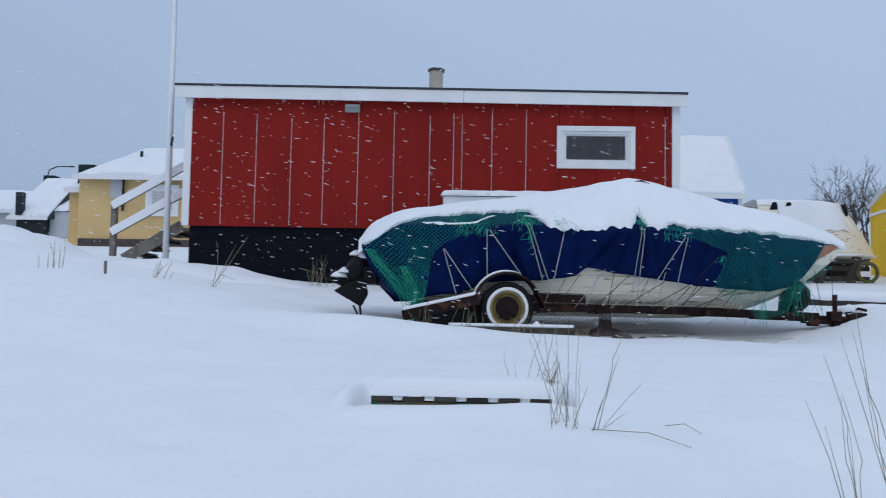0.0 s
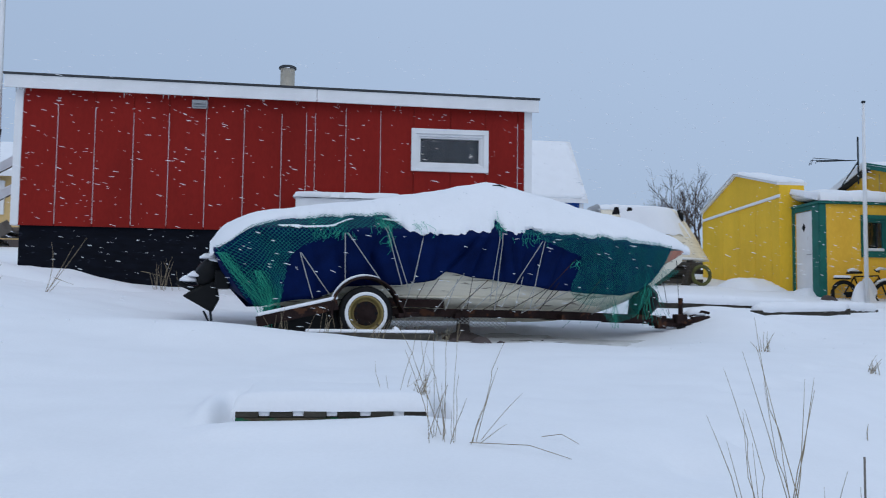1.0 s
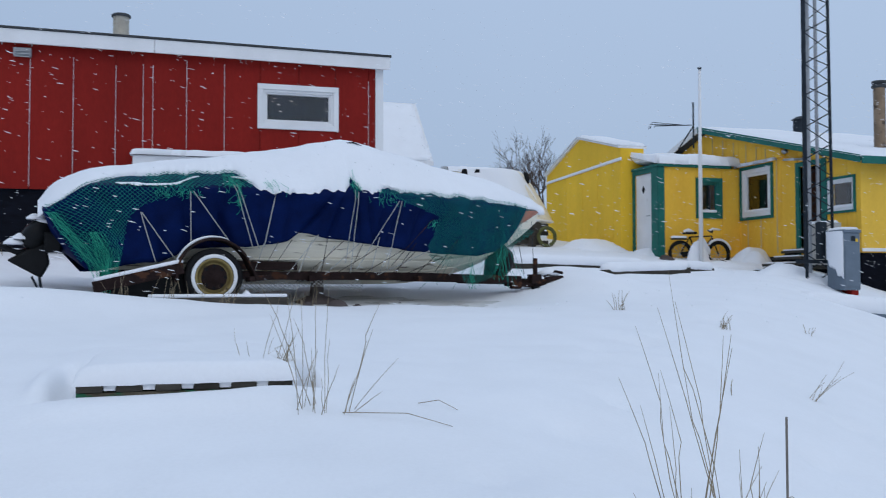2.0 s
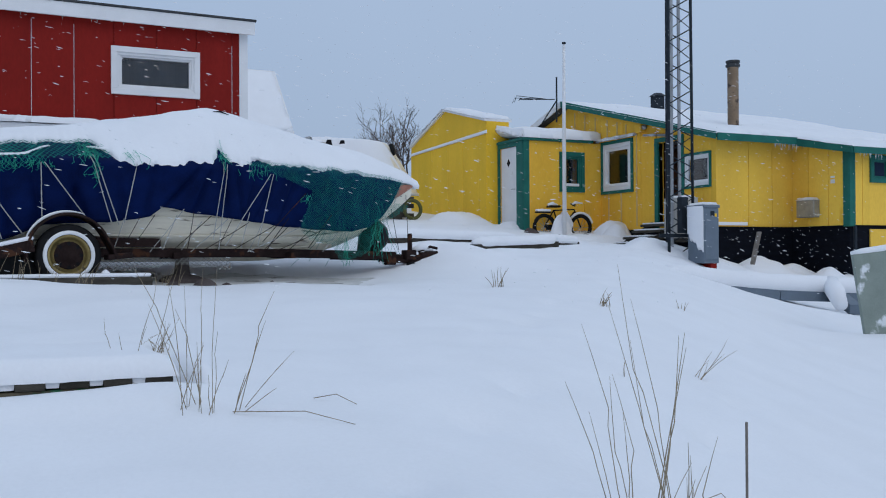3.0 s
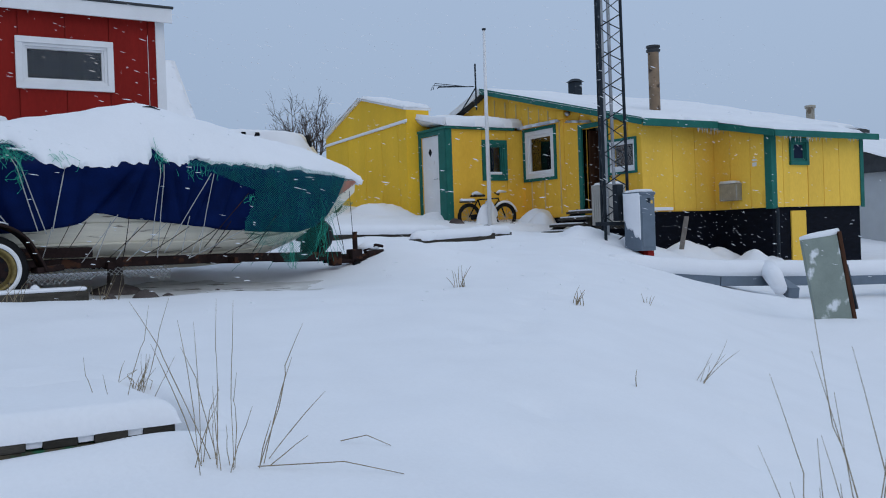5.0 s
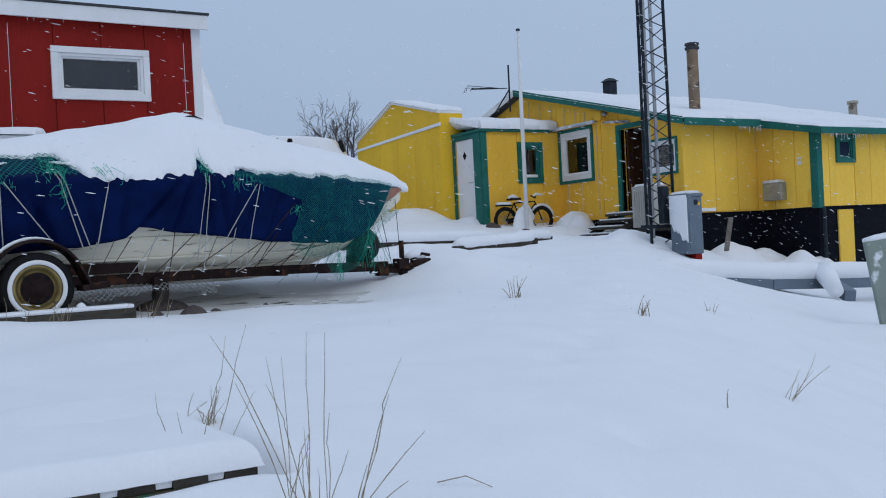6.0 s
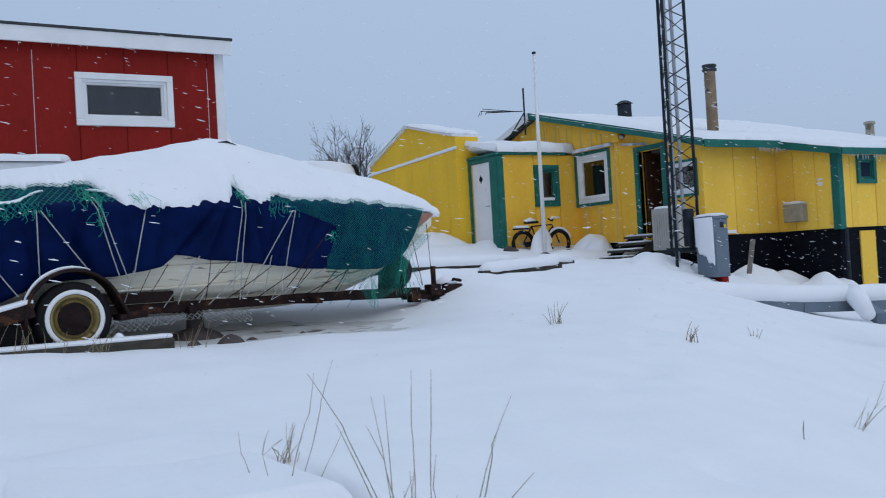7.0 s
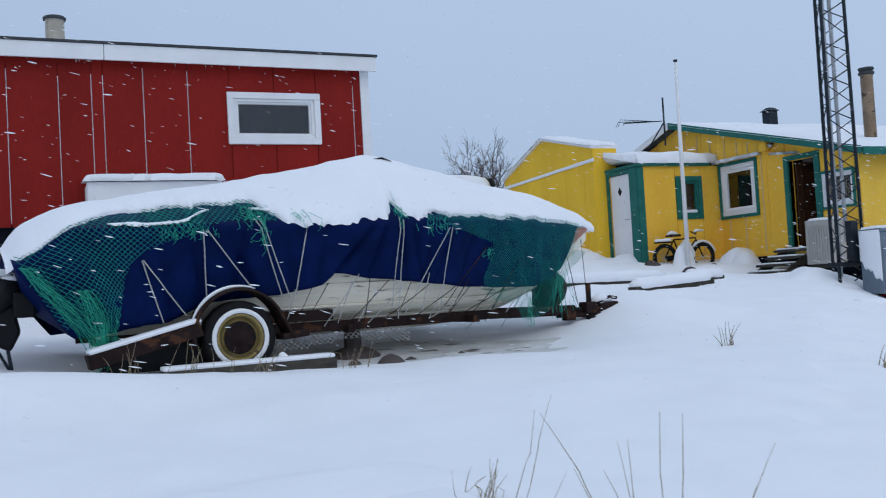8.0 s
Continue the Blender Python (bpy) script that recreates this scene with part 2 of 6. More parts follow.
# ---- the ground ----
PY = [-400, -40, -9, -4.5, -2.5, -1.0, 0.3, 1.8, 4.6, 6.6, 9.0, 12, 16, 24, 40, 80, 160, 600]
PZ = [-0.3, -0.2, -0.1, -0.05, 0.15, 0.45, 0.72, 0.92, 1.13, 1.28, 1.50, 1.98, 2.10, 3.0, 4.6, 6.0, 7.0, 8.0]
PATCH = (2.3, 7.35)
STEPS = [(3.2 + 0.42 * k + 0.1 * (k % 2), 3.4 + 0.42 * k - 0.12 * (k % 3)) for k in range(8)] + [(2.0, 1.3), (2.6, 1.9), (1.3, 0.4), (3.6, 1.5), (4.4, 2.2), (0.4, 0.1), (-1.2, 1.2)]


def ground_z(x, y):
    z = sum(float(np.interp(y + d, PY, PZ)) * w for d, w in ((-0.8, 0.2), (-0.4, 0.2), (0, 0.2), (0.4, 0.2), (0.8, 0.2)))
    z += 0.62 * sm(0.2, -5.5, x) * math.exp(-((y - 7.2) / 3.6) ** 2)
    z += 0.30 * sm(-2.5, -5.5, x) * sm(9, 12, y)
    z += 0.35 * math.exp(-((x + 8.3) / 1.7) ** 2 - ((y - 11.5) / 2.5) ** 2)
    q = 0.6 * (x - 8.5) - 0.55 * (y - 7)
    z -= 0.85 * sm(-1.2, 1.8, q) * sm(60, 25, y) * sm(-8, 2, y)
    z -= 0.10 * math.exp(-((x - PATCH[0]) / 2.0) ** 4 - ((y - 7.6) / 0.8) ** 4)
    z += 0.16 * math.exp(-((x + 0.9) / 1.2) ** 2 - ((y - 6.1) / 0.6) ** 2)
    z += 0.05 * math.exp(-((x - 0.6) / 1.5) ** 2 - ((y - 6.05) / 0.3) ** 2)
    z += 0.24 * math.exp(-((x - 5.5) / 0.75) ** 2 - ((y - 8.4) / 0.9) ** 2)
    z += 0.27 * math.exp(-((x - 1.68) / 0.9) ** 2 - ((y + 0.38) / 0.9) ** 2)
    z -= 0.27 * sm(5.5, 8.5, x) * math.exp(-((y - 13.2) / 2.8) ** 2)
    z += 0.24 * math.exp(-((x - 9.6) / 0.9) ** 2 - ((y - 5.2) / 0.8) ** 2)
    z += 0.13 * math.exp(-((x - 11.0) / 1.8) ** 2 - ((y - 7.3) / 0.6) ** 2)
    z -= 0.12 * math.exp(-((x - 12.4) / 0.6) ** 2 - ((y - 14.3) / 0.8) ** 2)
    z += 0.04 * math.exp(-((x - 0.25) / 1.0) ** 4 - ((y - 2.3) / 0.95) ** 4)
    if -0.8 < x < 1.3 and 1.4 < y < 3.6:
        # a wind-scoured hollow along both sides of the pallet, and the drift that buries its back
        for xe, sgn in ((0.80, 1), (-0.29, -1)):
            d = sgn * (x - xe) + (0.03 if sgn > 0 else 0.02) * sm(1.85, 2.4, y)
            z -= (0.14 if sgn > 0 else 0.08) * math.exp(-((d - 0.035) / 0.04) ** 2) * sm(1.78, 1.9, y) * sm(2.75, 2.35, y)
            z += 0.06 * math.exp(-((d - 0.15) / 0.06) ** 2) * sm(1.8, 2.1, y) * sm(2.8, 2.3, y)
        z += 0.035 * sm(1.5, 1.7, y) * sm(1.84, 1.80, y) * sm(-0.6, -0.3, x) * sm(1.1, 0.8, x)
        z += 0.06 * sm(2.35, 2.7, y) * sm(3.6, 3.1, y) * sm(-0.5, -0.2, x) * sm(1.0, 0.7, x)
    for fx, fy in STEPS:
        if abs(x - fx) < 0.4 and abs(y - fy) < 0.4:
            z -= 0.05 * math.exp(-((x - fx) / 0.11) ** 2 - ((y - fy) / 0.14) ** 2)
    if abs(x) < 60 and -20 < y < 60:
        z += 0.045 * nz(x * 0.45, y * 0.45) + 0.026 * nz(x * 1.3, y * 1.6, 4) + 0.008 * nz(x * 4, y * 4, 9)
    return z


def spread(lo, hi, a, b, fine, coarse):
    """Lines that are fine between a and b and widen outwards."""
    mid = list(np.linspace(a, b, fine))
    left = [a - (a - lo) * (i / coarse) ** 3 for i in range(coarse, 0, -1)]
    right = [b + (hi - b) * (i / coarse) ** 3 for i in range(1, coarse + 1)]
    return left + mid + right


gx, gy = spread(-900, 900, -7, 17, 330, 26), spread(-500, 900, -4, 17, 300, 26)
gx = sorted([x for x in gx if not -0.75 < x < 1.25] + list(np.arange(-0.75, 1.25, 0.025)))
gy = sorted([y for y in gy if not 1.45 < y < 3.3] + list(np.arange(1.45, 3.3, 0.025)))
gm = Mesh()
gm.v = [(x, y, ground_z(x, y)) for x in gx for y in gy]
gm.f = [(i * len(gy) + j, (i + 1) * len(gy) + j, (i + 1) * len(gy) + j + 1, i * len(gy) + j + 1) for i in range(len(gx) - 1) for j in range(len(gy) - 1)]
tagged(link("ground", gm, SNOW, smooth=True), "open ground under smooth deep fresh snow", "ground", kind="structure")


def patch_of(x0, x1, y0, y1, lift, seed, nu=40, nv=20):
    """A sheet just over the ground with an uneven oval outline."""
    m = Mesh()
    cx, cy, rx, ry = (x0 + x1) / 2, (y0 + y1) / 2, (x1 - x0) / 2, (y1 - y0) / 2

    def fn(u, v):
        a = 6.28319 * u
        r = v * (1 + 0.22 * nz(2.2 * math.cos(a), 2.2 * math.sin(a), seed) + 0.14 * nz(7 * math.cos(a), 7 * math.sin(a), seed))
        x, y = cx + rx * r * math.cos(a), cy + ry * r * math.sin(a)
        return x, y, ground_z(x, y) + lift * (1 - v ** 6) - 0.01 * v ** 8
    return m.grid(fn, nu, nv)


def mound(cx, cy, rx, ry, h, seed, nu=36, nv=12):
    """A heap of snow, sunk a little into the ground."""
    m = Mesh()

    def fn(u, v):
        a = 6.28319 * u
        r = v * (1 + 0.18 * nz(1.8 * math.cos(a), 1.8 * math.sin(a), seed))
        x, y = cx + rx * r * math.cos(a), cy + ry * r * math.sin(a)
        top = h * (1 - v ** 3) ** 1.1 * (1 + 0.5 * nz(x * 2.5, y * 2.5, seed + 3))
        return x, y, ground_z(x, y) + top - 0.03 * v
    return m.grid(fn, nu, nv)


def wall_sheet(m, along, fixed, thick, lo, hi, z0, z1, holes=()):
    """A wall along 'x' or 'y' between lo and hi with rectangular openings (a, b, za, zb) through it."""
    cuts = sorted({lo, hi, *[c for h in holes for c in h[:2]]})
    levels = sorted({z0, z1, *[c for h in holes for c in h[2:]]})
    for a, b in zip(cuts, cuts[1:]):
        for c, d in zip(levels, levels[1:]):
            if any(h[0] <= a and b <= h[1] and h[2] <= c and d <= h[3] for h in holes):
                continue
            if along == "x":
                m.box(a, b, fixed, fixed + thick, c, d)
            else:
                m.box(fixed, fixed + thick, a, b, c, d)
    return m


def panels(parent, mat, along, face, proud, edges, zlo, ztop, holes=()):
    """Cladding sheets, each a piece of its own with an open joint; zlo and ztop are numbers or functions of the place along the wall."""
    lo = zlo if callable(zlo) else (lambda a: zlo)
    hi = ztop if callable(ztop) else (lambda a: ztop)
    for a, b in zip(edges, edges[1:]):
        a2, b2 = a + 0.007, b - 0.007
        spans = [(a2, b2, None, None)]
        for h in holes:
            nxt = []
            for s0, s1, c, d in spans:
                if c is not None or h[1] <= s0 or h[0] >= s1:
                    nxt.append((s0, s1, c, d))
                    continue
                if h[0] > s0:
                    nxt.append((s0, h[0], None, None))
                if h[1] < s1:
                    nxt.append((h[1], s1, None, None))
                p, q = max(s0, h[0]), min(s1, h[1])
                nxt += [(p, q, "lo", h[2]), (p, q, h[3], "hi")]
            spans = nxt
        for s0, s1, c, d in spans:
            if s1 - s0 < 0.02:
                continue
            za0, za1 = (lo(s0), lo(s1)) if c in (None, "lo") else (c, c)
            zb0, zb1 = (hi(s0), hi(s1)) if d in (None, "hi") else (d, d)
            if zb0 - za0 < 0.03 and zb1 - za1 < 0.03:
                continue
            f0, f1 = face - proud, face + 0.02
            m = Mesh()
            if along == "x":
                m.hexa([(s0, f0, za0), (s1, f0, za1), (s1, f1, za1), (s0, f1, za0), (s0, f0, zb0), (s1, f0, zb1), (s1, f1, zb1), (s0, f1, zb0)])
            else:
                m.hexa([(f0, s1, za1), (f0, s0, za0), (f1, s0, za0), (f1, s1, za1), (f0, s1, zb1), (f0, s0, zb0), (f1, s0, zb0), (f1, s1, zb1)])
            part("panel", m, mat, parent)


def snow_slab(fn_base, nu, nv, thick, seed):
    """A quilt of snow over fn_base(u, v), rounded off at its rim."""
    m = Mesh()

    def top(u, v):
        x, y, z = fn_base(u, v)
        e = min(1, 14 * min(u, 1 - u), 10 * min(v, 1 - v))
        return x, y, z + (thick * (0.25 + 0.75 * math.sqrt(max(0, e * (2 - e)))) if e > 0 else 0) * (1 + 0.4 * nz(x * 0.9, y * 0.9, seed)) + 0.012 * nz(x * 5, y * 5, seed)
    m.grid(top, nu, nv)
    m.grid(lambda u, v: (fn_base(u, v)[0], fn_base(u, v)[1], fn_base(u, v)[2] + 0.002), nu, nv)
    k, n2 = 0, (nu + 1) * (nv + 1)
    ring = [i * (nv + 1) for i in range(nu + 1)] + [nu * (nv + 1) + j for j in range(1, nv + 1)] + [i * (nv + 1) + nv for i in range(nu - 1, -1, -1)] + [j for j in range(nv - 1, 0, -1)]
    for a, b in zip(ring, ring[1:] + ring[:1]):
        m.f.append((a, b, b + n2, a + n2))
    return m


def window(parent, along, face, a0, a1, z0, z1, trim_mat, frame_mat, trim=0.09, rail=0.05, name="window", sill_snow=False):
    """A framed window set in an opening of the wall whose outer face is at 'face' and which looks towards the low side."""
    def bx(m, s0, s1, d0, d1, c0, c1):
        return m.box(s0, s1, face + d0, face + d1, c0, c1) if along == "x" else m.box(face + d0, face + d1, s0, s1, c0, c1)

    def ring(s0, s1, c0, c1, w, d0, d1):
        m = Mesh()
        bx(m, s0, s1, d0, d1, c0, c0 + w), bx(m, s0, s1, d0, d1, c1 - w, c1)
        bx(m, s0, s0 + w, d0, d1, c0 + w, c1 - w), bx(m, s1 - w, s1, d0, d1, c0 + w, c1 - w)
        return m
    w = part(name, ring(a0, a1, z0, z1, trim, -0.055, 0.02), trim_mat, parent, bevel=0.006)
    part("window_frame", ring(a0 + trim, a1 - trim, z0 + trim, z1 - trim, rail, -0.03, 0.06), frame_mat, w, bevel=0.006)
    i = trim + rail
    part("sash", ring(a0 + i, a1 - i, z0 + i, z1 - i, rail * 0.7, -0.005, 0.05), frame_mat, w, bevel=0.004)
    g = Mesh()
    bx(g, a0 + i, a1 - i, 0.02, 0.028, z0 + i, z1 - i)
    part("pane", g, GLASS, w).visible_shadow = False
    if sill_snow:
        c = Mesh()
        bx(c, a0 + i, a1 - i, -0.03, 0.02, z0 + i, z0 + i + 0.07)
        part("sill_snow", c, SNOW, w, "white snow along the sill", bevel=0.02)
    return w


def icicles(parent, along, face, lo, hi, z, n, seed, longest=0.14):
    rnd = random.Random(seed)
    for _ in range(n):
        s, ln = rnd.uniform(lo, hi), rnd.uniform(0.03, longest)
        p = (s, face, z) if along == "x" else (face, s, z)
        part("icicle", Mesh().tube([p, (p[0], p[1], z - ln * 0.6), (p[0], p[1], z - ln)], [0.011, 0.006, 0.001], 5), ICE, parent)


# ---- the red house ----
red = thing("red_house", "red panelled house on a black base with a white-trimmed roof", "house", (-0.5, 15, 1.6))
RX0, RX1, RY, RZ0, RZ1 = -4.44, 3.52, 12.0, 2.92, 5.03
WIN = (1.70, 2.82, 3.98, 4.55)
core = Mesh()
wall_sheet(core, "x", RY, 0.15, RX0, RX1, RZ0, RZ1, [WIN])
part("wall", core, RED, red)
part("wall", Mesh().box(RX0, RX1, RY + 6.0, RY + 6.15, RZ0, RZ1), RED, red)
part("wall", Mesh().box(RX0, RX0 + 0.15, RY + 0.15, RY + 6.0, RZ0, RZ1), RED, red)
part("wall", Mesh().box(RX1 - 0.15, RX1, RY + 0.15, RY + 6.0, RZ0, RZ1), RED, red)
part("floor", Mesh().box(RX0 + 0.15, RX1 - 0.15, RY + 0.15, RY + 6.0, RZ0, RZ0 + 0.1), WOODGREY, red)
# folded sheet added behind the pane, coloured as dark as an unlit room
folded_backing = Mesh().grid(lambda u, v: (1.5 + 1.6 * u, RY + 0.5 + 0.03 * math.sin(30 * u), 3.7 + 1.1 * v), 40, 1)
part("folded_backing", folded_backing, ROOM, red, "folded dark blue backing sheet behind the glass", solid=0.01)
part("foundation", Mesh().box(RX0 + 0.03, RX1 - 0.03, RY + 0.05, RY + 6.1, 1.3, RZ0 - 0.002), BLACK, red, "black boarded base")
EDGES = [RX0, -3.89, -3.33, -2.75, -2.21, -1.64, -1.05, -0.46, -0.07, 0.07, 0.56, 1.12, 1.66, 2.26, 2.84, 3.38, RX1]
panels(red, RED, "x", RY, 0.014, EDGES, RZ0 - 0.03, RZ1, [(1.63, 2.89, 3.92, 4.62)])
for e in EDGES[1:-1]:
    if not 1.64 < e < 2.88:
        beads = Mesh().box(e - 0.003, e + 0.003, RY - 0.010, RY + 0.001, RZ0 + 0.02 * (e % 1), RZ1 - 0.1 - 0.25 * ((e * 7.3) % 1))
        part("joint_snow", beads, WHITE, red, "pale wind-blown snow in the joint")
window(red, "x", RY, 1.62, 2.89, 3.92, 4.62, WHITE, WHITE, trim=0.085, rail=0.04)
for a, b in ((RX0 - 0.09, RX0 + 0.03), (RX1 - 0.03, RX1 + 0.10)):
    part("corner_board", Mesh().box(a, b, RY - 0.03, RY + 0.12, RZ0 - 0.03, RZ1 - 0.02), WHITE, red, bevel=0.006)
def falling(x0, x1, y0, y1, z0, z1):
    """A slab that follows the roof's slight fall along the front."""
    a, b = (-0.0075 * (x0 + 4.6), -0.0075 * (x1 + 4.6))
    return Mesh().hexa([(x0, y0, z0 + a), (x1, y0, z0 + b), (x1, y1, z0 + b), (x0, y1, z0 + a), (x0, y0, z1 + a), (x1, y0, z1 + b), (x1, y1, z1 + b), (x0, y1, z1 + a)])


for a, b in ((-4.66, 0.085), (0.092, 3.70)):
    part("fascia", falling(a, b, RY - 0.17, RY - 0.135, RZ1 - 0.035, RZ1 + 0.165), WHITE, red, bevel=0.005)
part("soffit", falling(-4.64, 3.68, RY - 0.133, RY + 6.3, RZ1 + 0.06, RZ1 + 0.15), WHITE, red)
part("roof", falling(-4.68, 3.72, RY - 0.19, RY + 6.35, RZ1 + 0.167, RZ1 + 0.20), FELT, red, bevel=0.008)
part("roof_snow", snow_slab(lambda u, v: (-4.6 + 8.28 * u, RY - 0.1 + 6.3 * v, RZ1 + 0.20 - 0.062 * u), 40, 24, 0.03, 3), SNOW, red, "thin snow on the flat roof", smooth=True)
icicles(red, "x", RY - 0.15, -4.5, 3.4, RZ1 - 0.035, 34, 5, 0.10)
flue = part("flue", Mesh().lathe((-0.44, 13.4, RZ1 + 0.2), "z", [(0, 0.16), (0.02, 0.15), (0.06, 0.125), (0.66, 0.125)], 20), PIPE_TAN, red, "short weathered flue pipe", smooth=True)
part("cap", Mesh().lathe((-0.44, 13.4, RZ1 + 0.84), "z", [(0, 0.10), (0.0, 0.15), (0.03, 0.155), (0.05, 0.13), (0.07, 0.0)], 20), FELT, flue, smooth=True)
vent = part("wall_vent", Mesh().box(-1.86, -1.62, RY - 0.10, RY - 0.012, 4.80, 4.93), GREYMETAL, red, "small white wall vent", bevel=0.012)
for k in range(3):
    part("louvre", Mesh().hexa([(-1.84, RY - 0.13, 4.785 + 0.04 * k), (-1.64, RY - 0.13, 4.785 + 0.04 * k), (-1.64, RY - 0.09, 4.805 + 0.04 * k), (-1.84, RY - 0.09, 4.805 + 0.04 * k),
                                (-1.84, RY - 0.13, 4.797 + 0.04 * k), (-1.64, RY - 0.13, 4.797 + 0.04 * k), (-1.64, RY - 0.09, 4.817 + 0.04 * k), (-1.84, RY - 0.09, 4.817 + 0.04 * k)]), GREYMETAL, vent)

# ---- the blue house behind ----
blue = thing("blue_house", "blue wooden house under a snow-covered gable roof", "house", (6, 36, 3.5))
part("wall", Mesh().box(2.0, 10.45, 33.3, 38.5, 3.0, 6.3), BLUE, blue)
part("roof", Mesh().hexa([(1.7, 33.0, 6.26), (10.62, 33.0, 6.26), (10.44, 35, 8.9), (1.7, 35, 8.9), (1.7, 33.0, 6.34), (10.62, 33.0, 6.34), (10.44, 35, 8.98), (1.7, 35, 8.98)]), WHITE, blue)
part("roof_back", Mesh().hexa([(1.7, 38.9, 6.26), (10.62, 38.9, 6.26), (10.44, 35.02, 8.9), (1.7, 35.02, 8.9), (1.7, 38.9, 6.34), (10.62, 38.9, 6.34), (10.44, 35.02, 8.98), (1.7, 35.02, 8.98)]), WHITE, blue)
part("roof_snow", snow_slab(lambda u, v: (1.7 + (8.92 - 0.18 * v) * u, 33.0 + 2.05 * v, 6.35 + 2.66 * v), 30, 16, 0.07, 8), SNOW, blue, smooth=True)
part("fascia", Mesh().box(1.7, 10.62, 32.94, 32.98, 6.18, 6.34), WHITE, blue)
part("corner_board", Mesh().box(10.35, 10.5, 33.2, 33.298, 3.0, 6.2), WHITE, blue)

# ---- the yellow house: shed, annex, main part and wing ----
yel = thing("yellow_house", "bright yellow house with teal trim and snow on its low roofs", "house", (13.5, 15, 1.2))
GB = 2.12
MX_IN = 13.9
# shed with its gable to the low-x side
S_AP, S_R, S_L = (20.35, 5.38), (18.02, 4.83), (22.6, 4.62)


def shed_top(y):
    return S_R[1] + (y - S_R[0]) * (S_AP[1] - S_R[1]) / (S_AP[0] - S_R[0]) if y < S_AP[0] else S_AP[1] + (y - S_AP[0]) * (S_L[1] - S_AP[1]) / (S_L[0] - S_AP[0])


part("shed_wall", Mesh().box(11.0, 11.62, S_R[0], 22.6, GB, 4.5), YELLOW, yel)
gab = Mesh()
gab.hexa([(11.0, S_R[0], 4.5), (11.62, S_R[0], 4.5), (11.62, S_AP[0], 4.5), (11.0, S_AP[0], 4.5), (11.0, S_R[0], S_R[1]), (11.62, S_R[0], S_R[1]), (11.62, S_AP[0], S_AP[1]), (11.0, S_AP[0], S_AP[1])])
gab.hexa([(11.0, S_AP[0], 4.5), (11.62, S_AP[0], 4.5), (11.62, 22.6, 4.5), (11.0, 22.6, 4.5), (11.0, S_AP[0], S_AP[1]), (11.62, S_AP[0], S_AP[1]), (11.62, 22.6, S_L[1]), (11.0, 22.6, S_L[1])])
part("gable", gab, YELLOW, yel)
panels(yel, YELLOW, "y", 11.0, 0.016, [18.02, 18.45, 19.3, 20.2, 21.2, 22.6], GB, lambda y: 4.52 - (y - 18.0) * 0.03)
panels(yel, YELLOW, "y", 11.0, 0.012, [18.02, 22.6], lambda y: 4.60 - (y - 18.0) * 0.03, lambda y: shed_top(y) - 0.03)
part("ledge_snow", Mesh().hexa([(10.94, 17.98, 4.525), (11.0, 17.98, 4.525), (11.0, 22.6, 4.39), (10.94, 22.6, 4.39), (10.95, 17.98, 4.595), (11.0, 17.98, 4.615), (11.0, 22.6, 4.475), (10.95, 22.6, 4.455)]), SNOW, yel, "white snow on the ledge", bevel=0.015)
for (y0, z0), (y1, z1) in ((S_R, S_AP), (S_AP, S_L)):
    part("shed_roof", Mesh().hexa([(10.93, y0, z0), (11.70, y0, z0), (11.70, y1, z1), (10.93, y1, z1), (10.93, y0, z0 + 0.06), (11.70, y0, z0 + 0.06), (11.70, y1, z1 + 0.06), (10.93, y1, z1 + 0.06)]), WHITE, yel)
    part("shed_snow", snow_slab(lambda u, v, a=y0, b=y1, c=z0, d=z1: (10.9 + 0.84 * u, a + (b - a) * v, c + (d - c) * v + 0.062), 12, 16, 0.06, 12), SNOW, yel, smooth=True)
# annex with the door on its low-x side and a window to the low-y side
AX, AY, AT = 11.33, 16.8, 4.24
ann = Mesh()
wall_sheet(ann, "y", AX, 0.12, AY, 18.02, GB, AT, [(17.12, 17.90, GB + 0.08, 4.16)])
wall_sheet(ann, "x", AY, 0.12, AX + 0.12, 13.5, GB, AT, [(12.42, 12.88, 3.17, 3.88)])
ann.box(AX + 0.12, 13.5, AY + 0.12, 18.0, GB, GB + 0.1)
part("annex_wall", ann, OCHRE, yel)
panels(yel, OCHRE, "x", AY, 0.016, [AX, 12.30, 13.0, 13.5], GB + 0.02, AT, [(12.31, 12.99, 3.06, 4.0)])
window(yel, "x", AY, 12.30, 13.0, 3.05, 4.01, TEAL, TEAL, trim=0.10, rail=0.04, sill_snow=True)
# added sheets that hide the lit inner walls; room darkness is their colour
part("dark_backing", Mesh().box(MX_IN, MX_IN + 0.03, 14.62, 20.4, 2.3, 4.28), DARK, yel)
part("dark_backing", Mesh().box(MX_IN, MX_IN + 0.03, 12.86, 13.58, 2.3, 3.85), DARK, yel)
# back sheet whose dark blue stands in for the annex's unlit inside
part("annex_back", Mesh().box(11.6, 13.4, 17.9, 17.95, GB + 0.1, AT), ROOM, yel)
for a, b in ((16.8, 17.10), (17.92, 18.02)):
    part("door_post", Mesh().box(AX - 0.035, AX, a, b, GB, AT), TEAL, yel, bevel=0.006)
part("door_head", Mesh().box(AX - 0.035, AX, 17.102, 17.918, 4.14, AT), TEAL, yel)
part("corner_board", Mesh().box(AX - 0.03, AX + 0.13, AY - 0.04, AY - 0.018, GB, AT), TEAL, yel, bevel=0.005)
door = part("door", Mesh().box(AX + 0.0, AX + 0.045, 17.15, 17.88, GB + 0.16, 4.13), WHITE, yel, "white door with a small diamond pane", bevel=0.006)
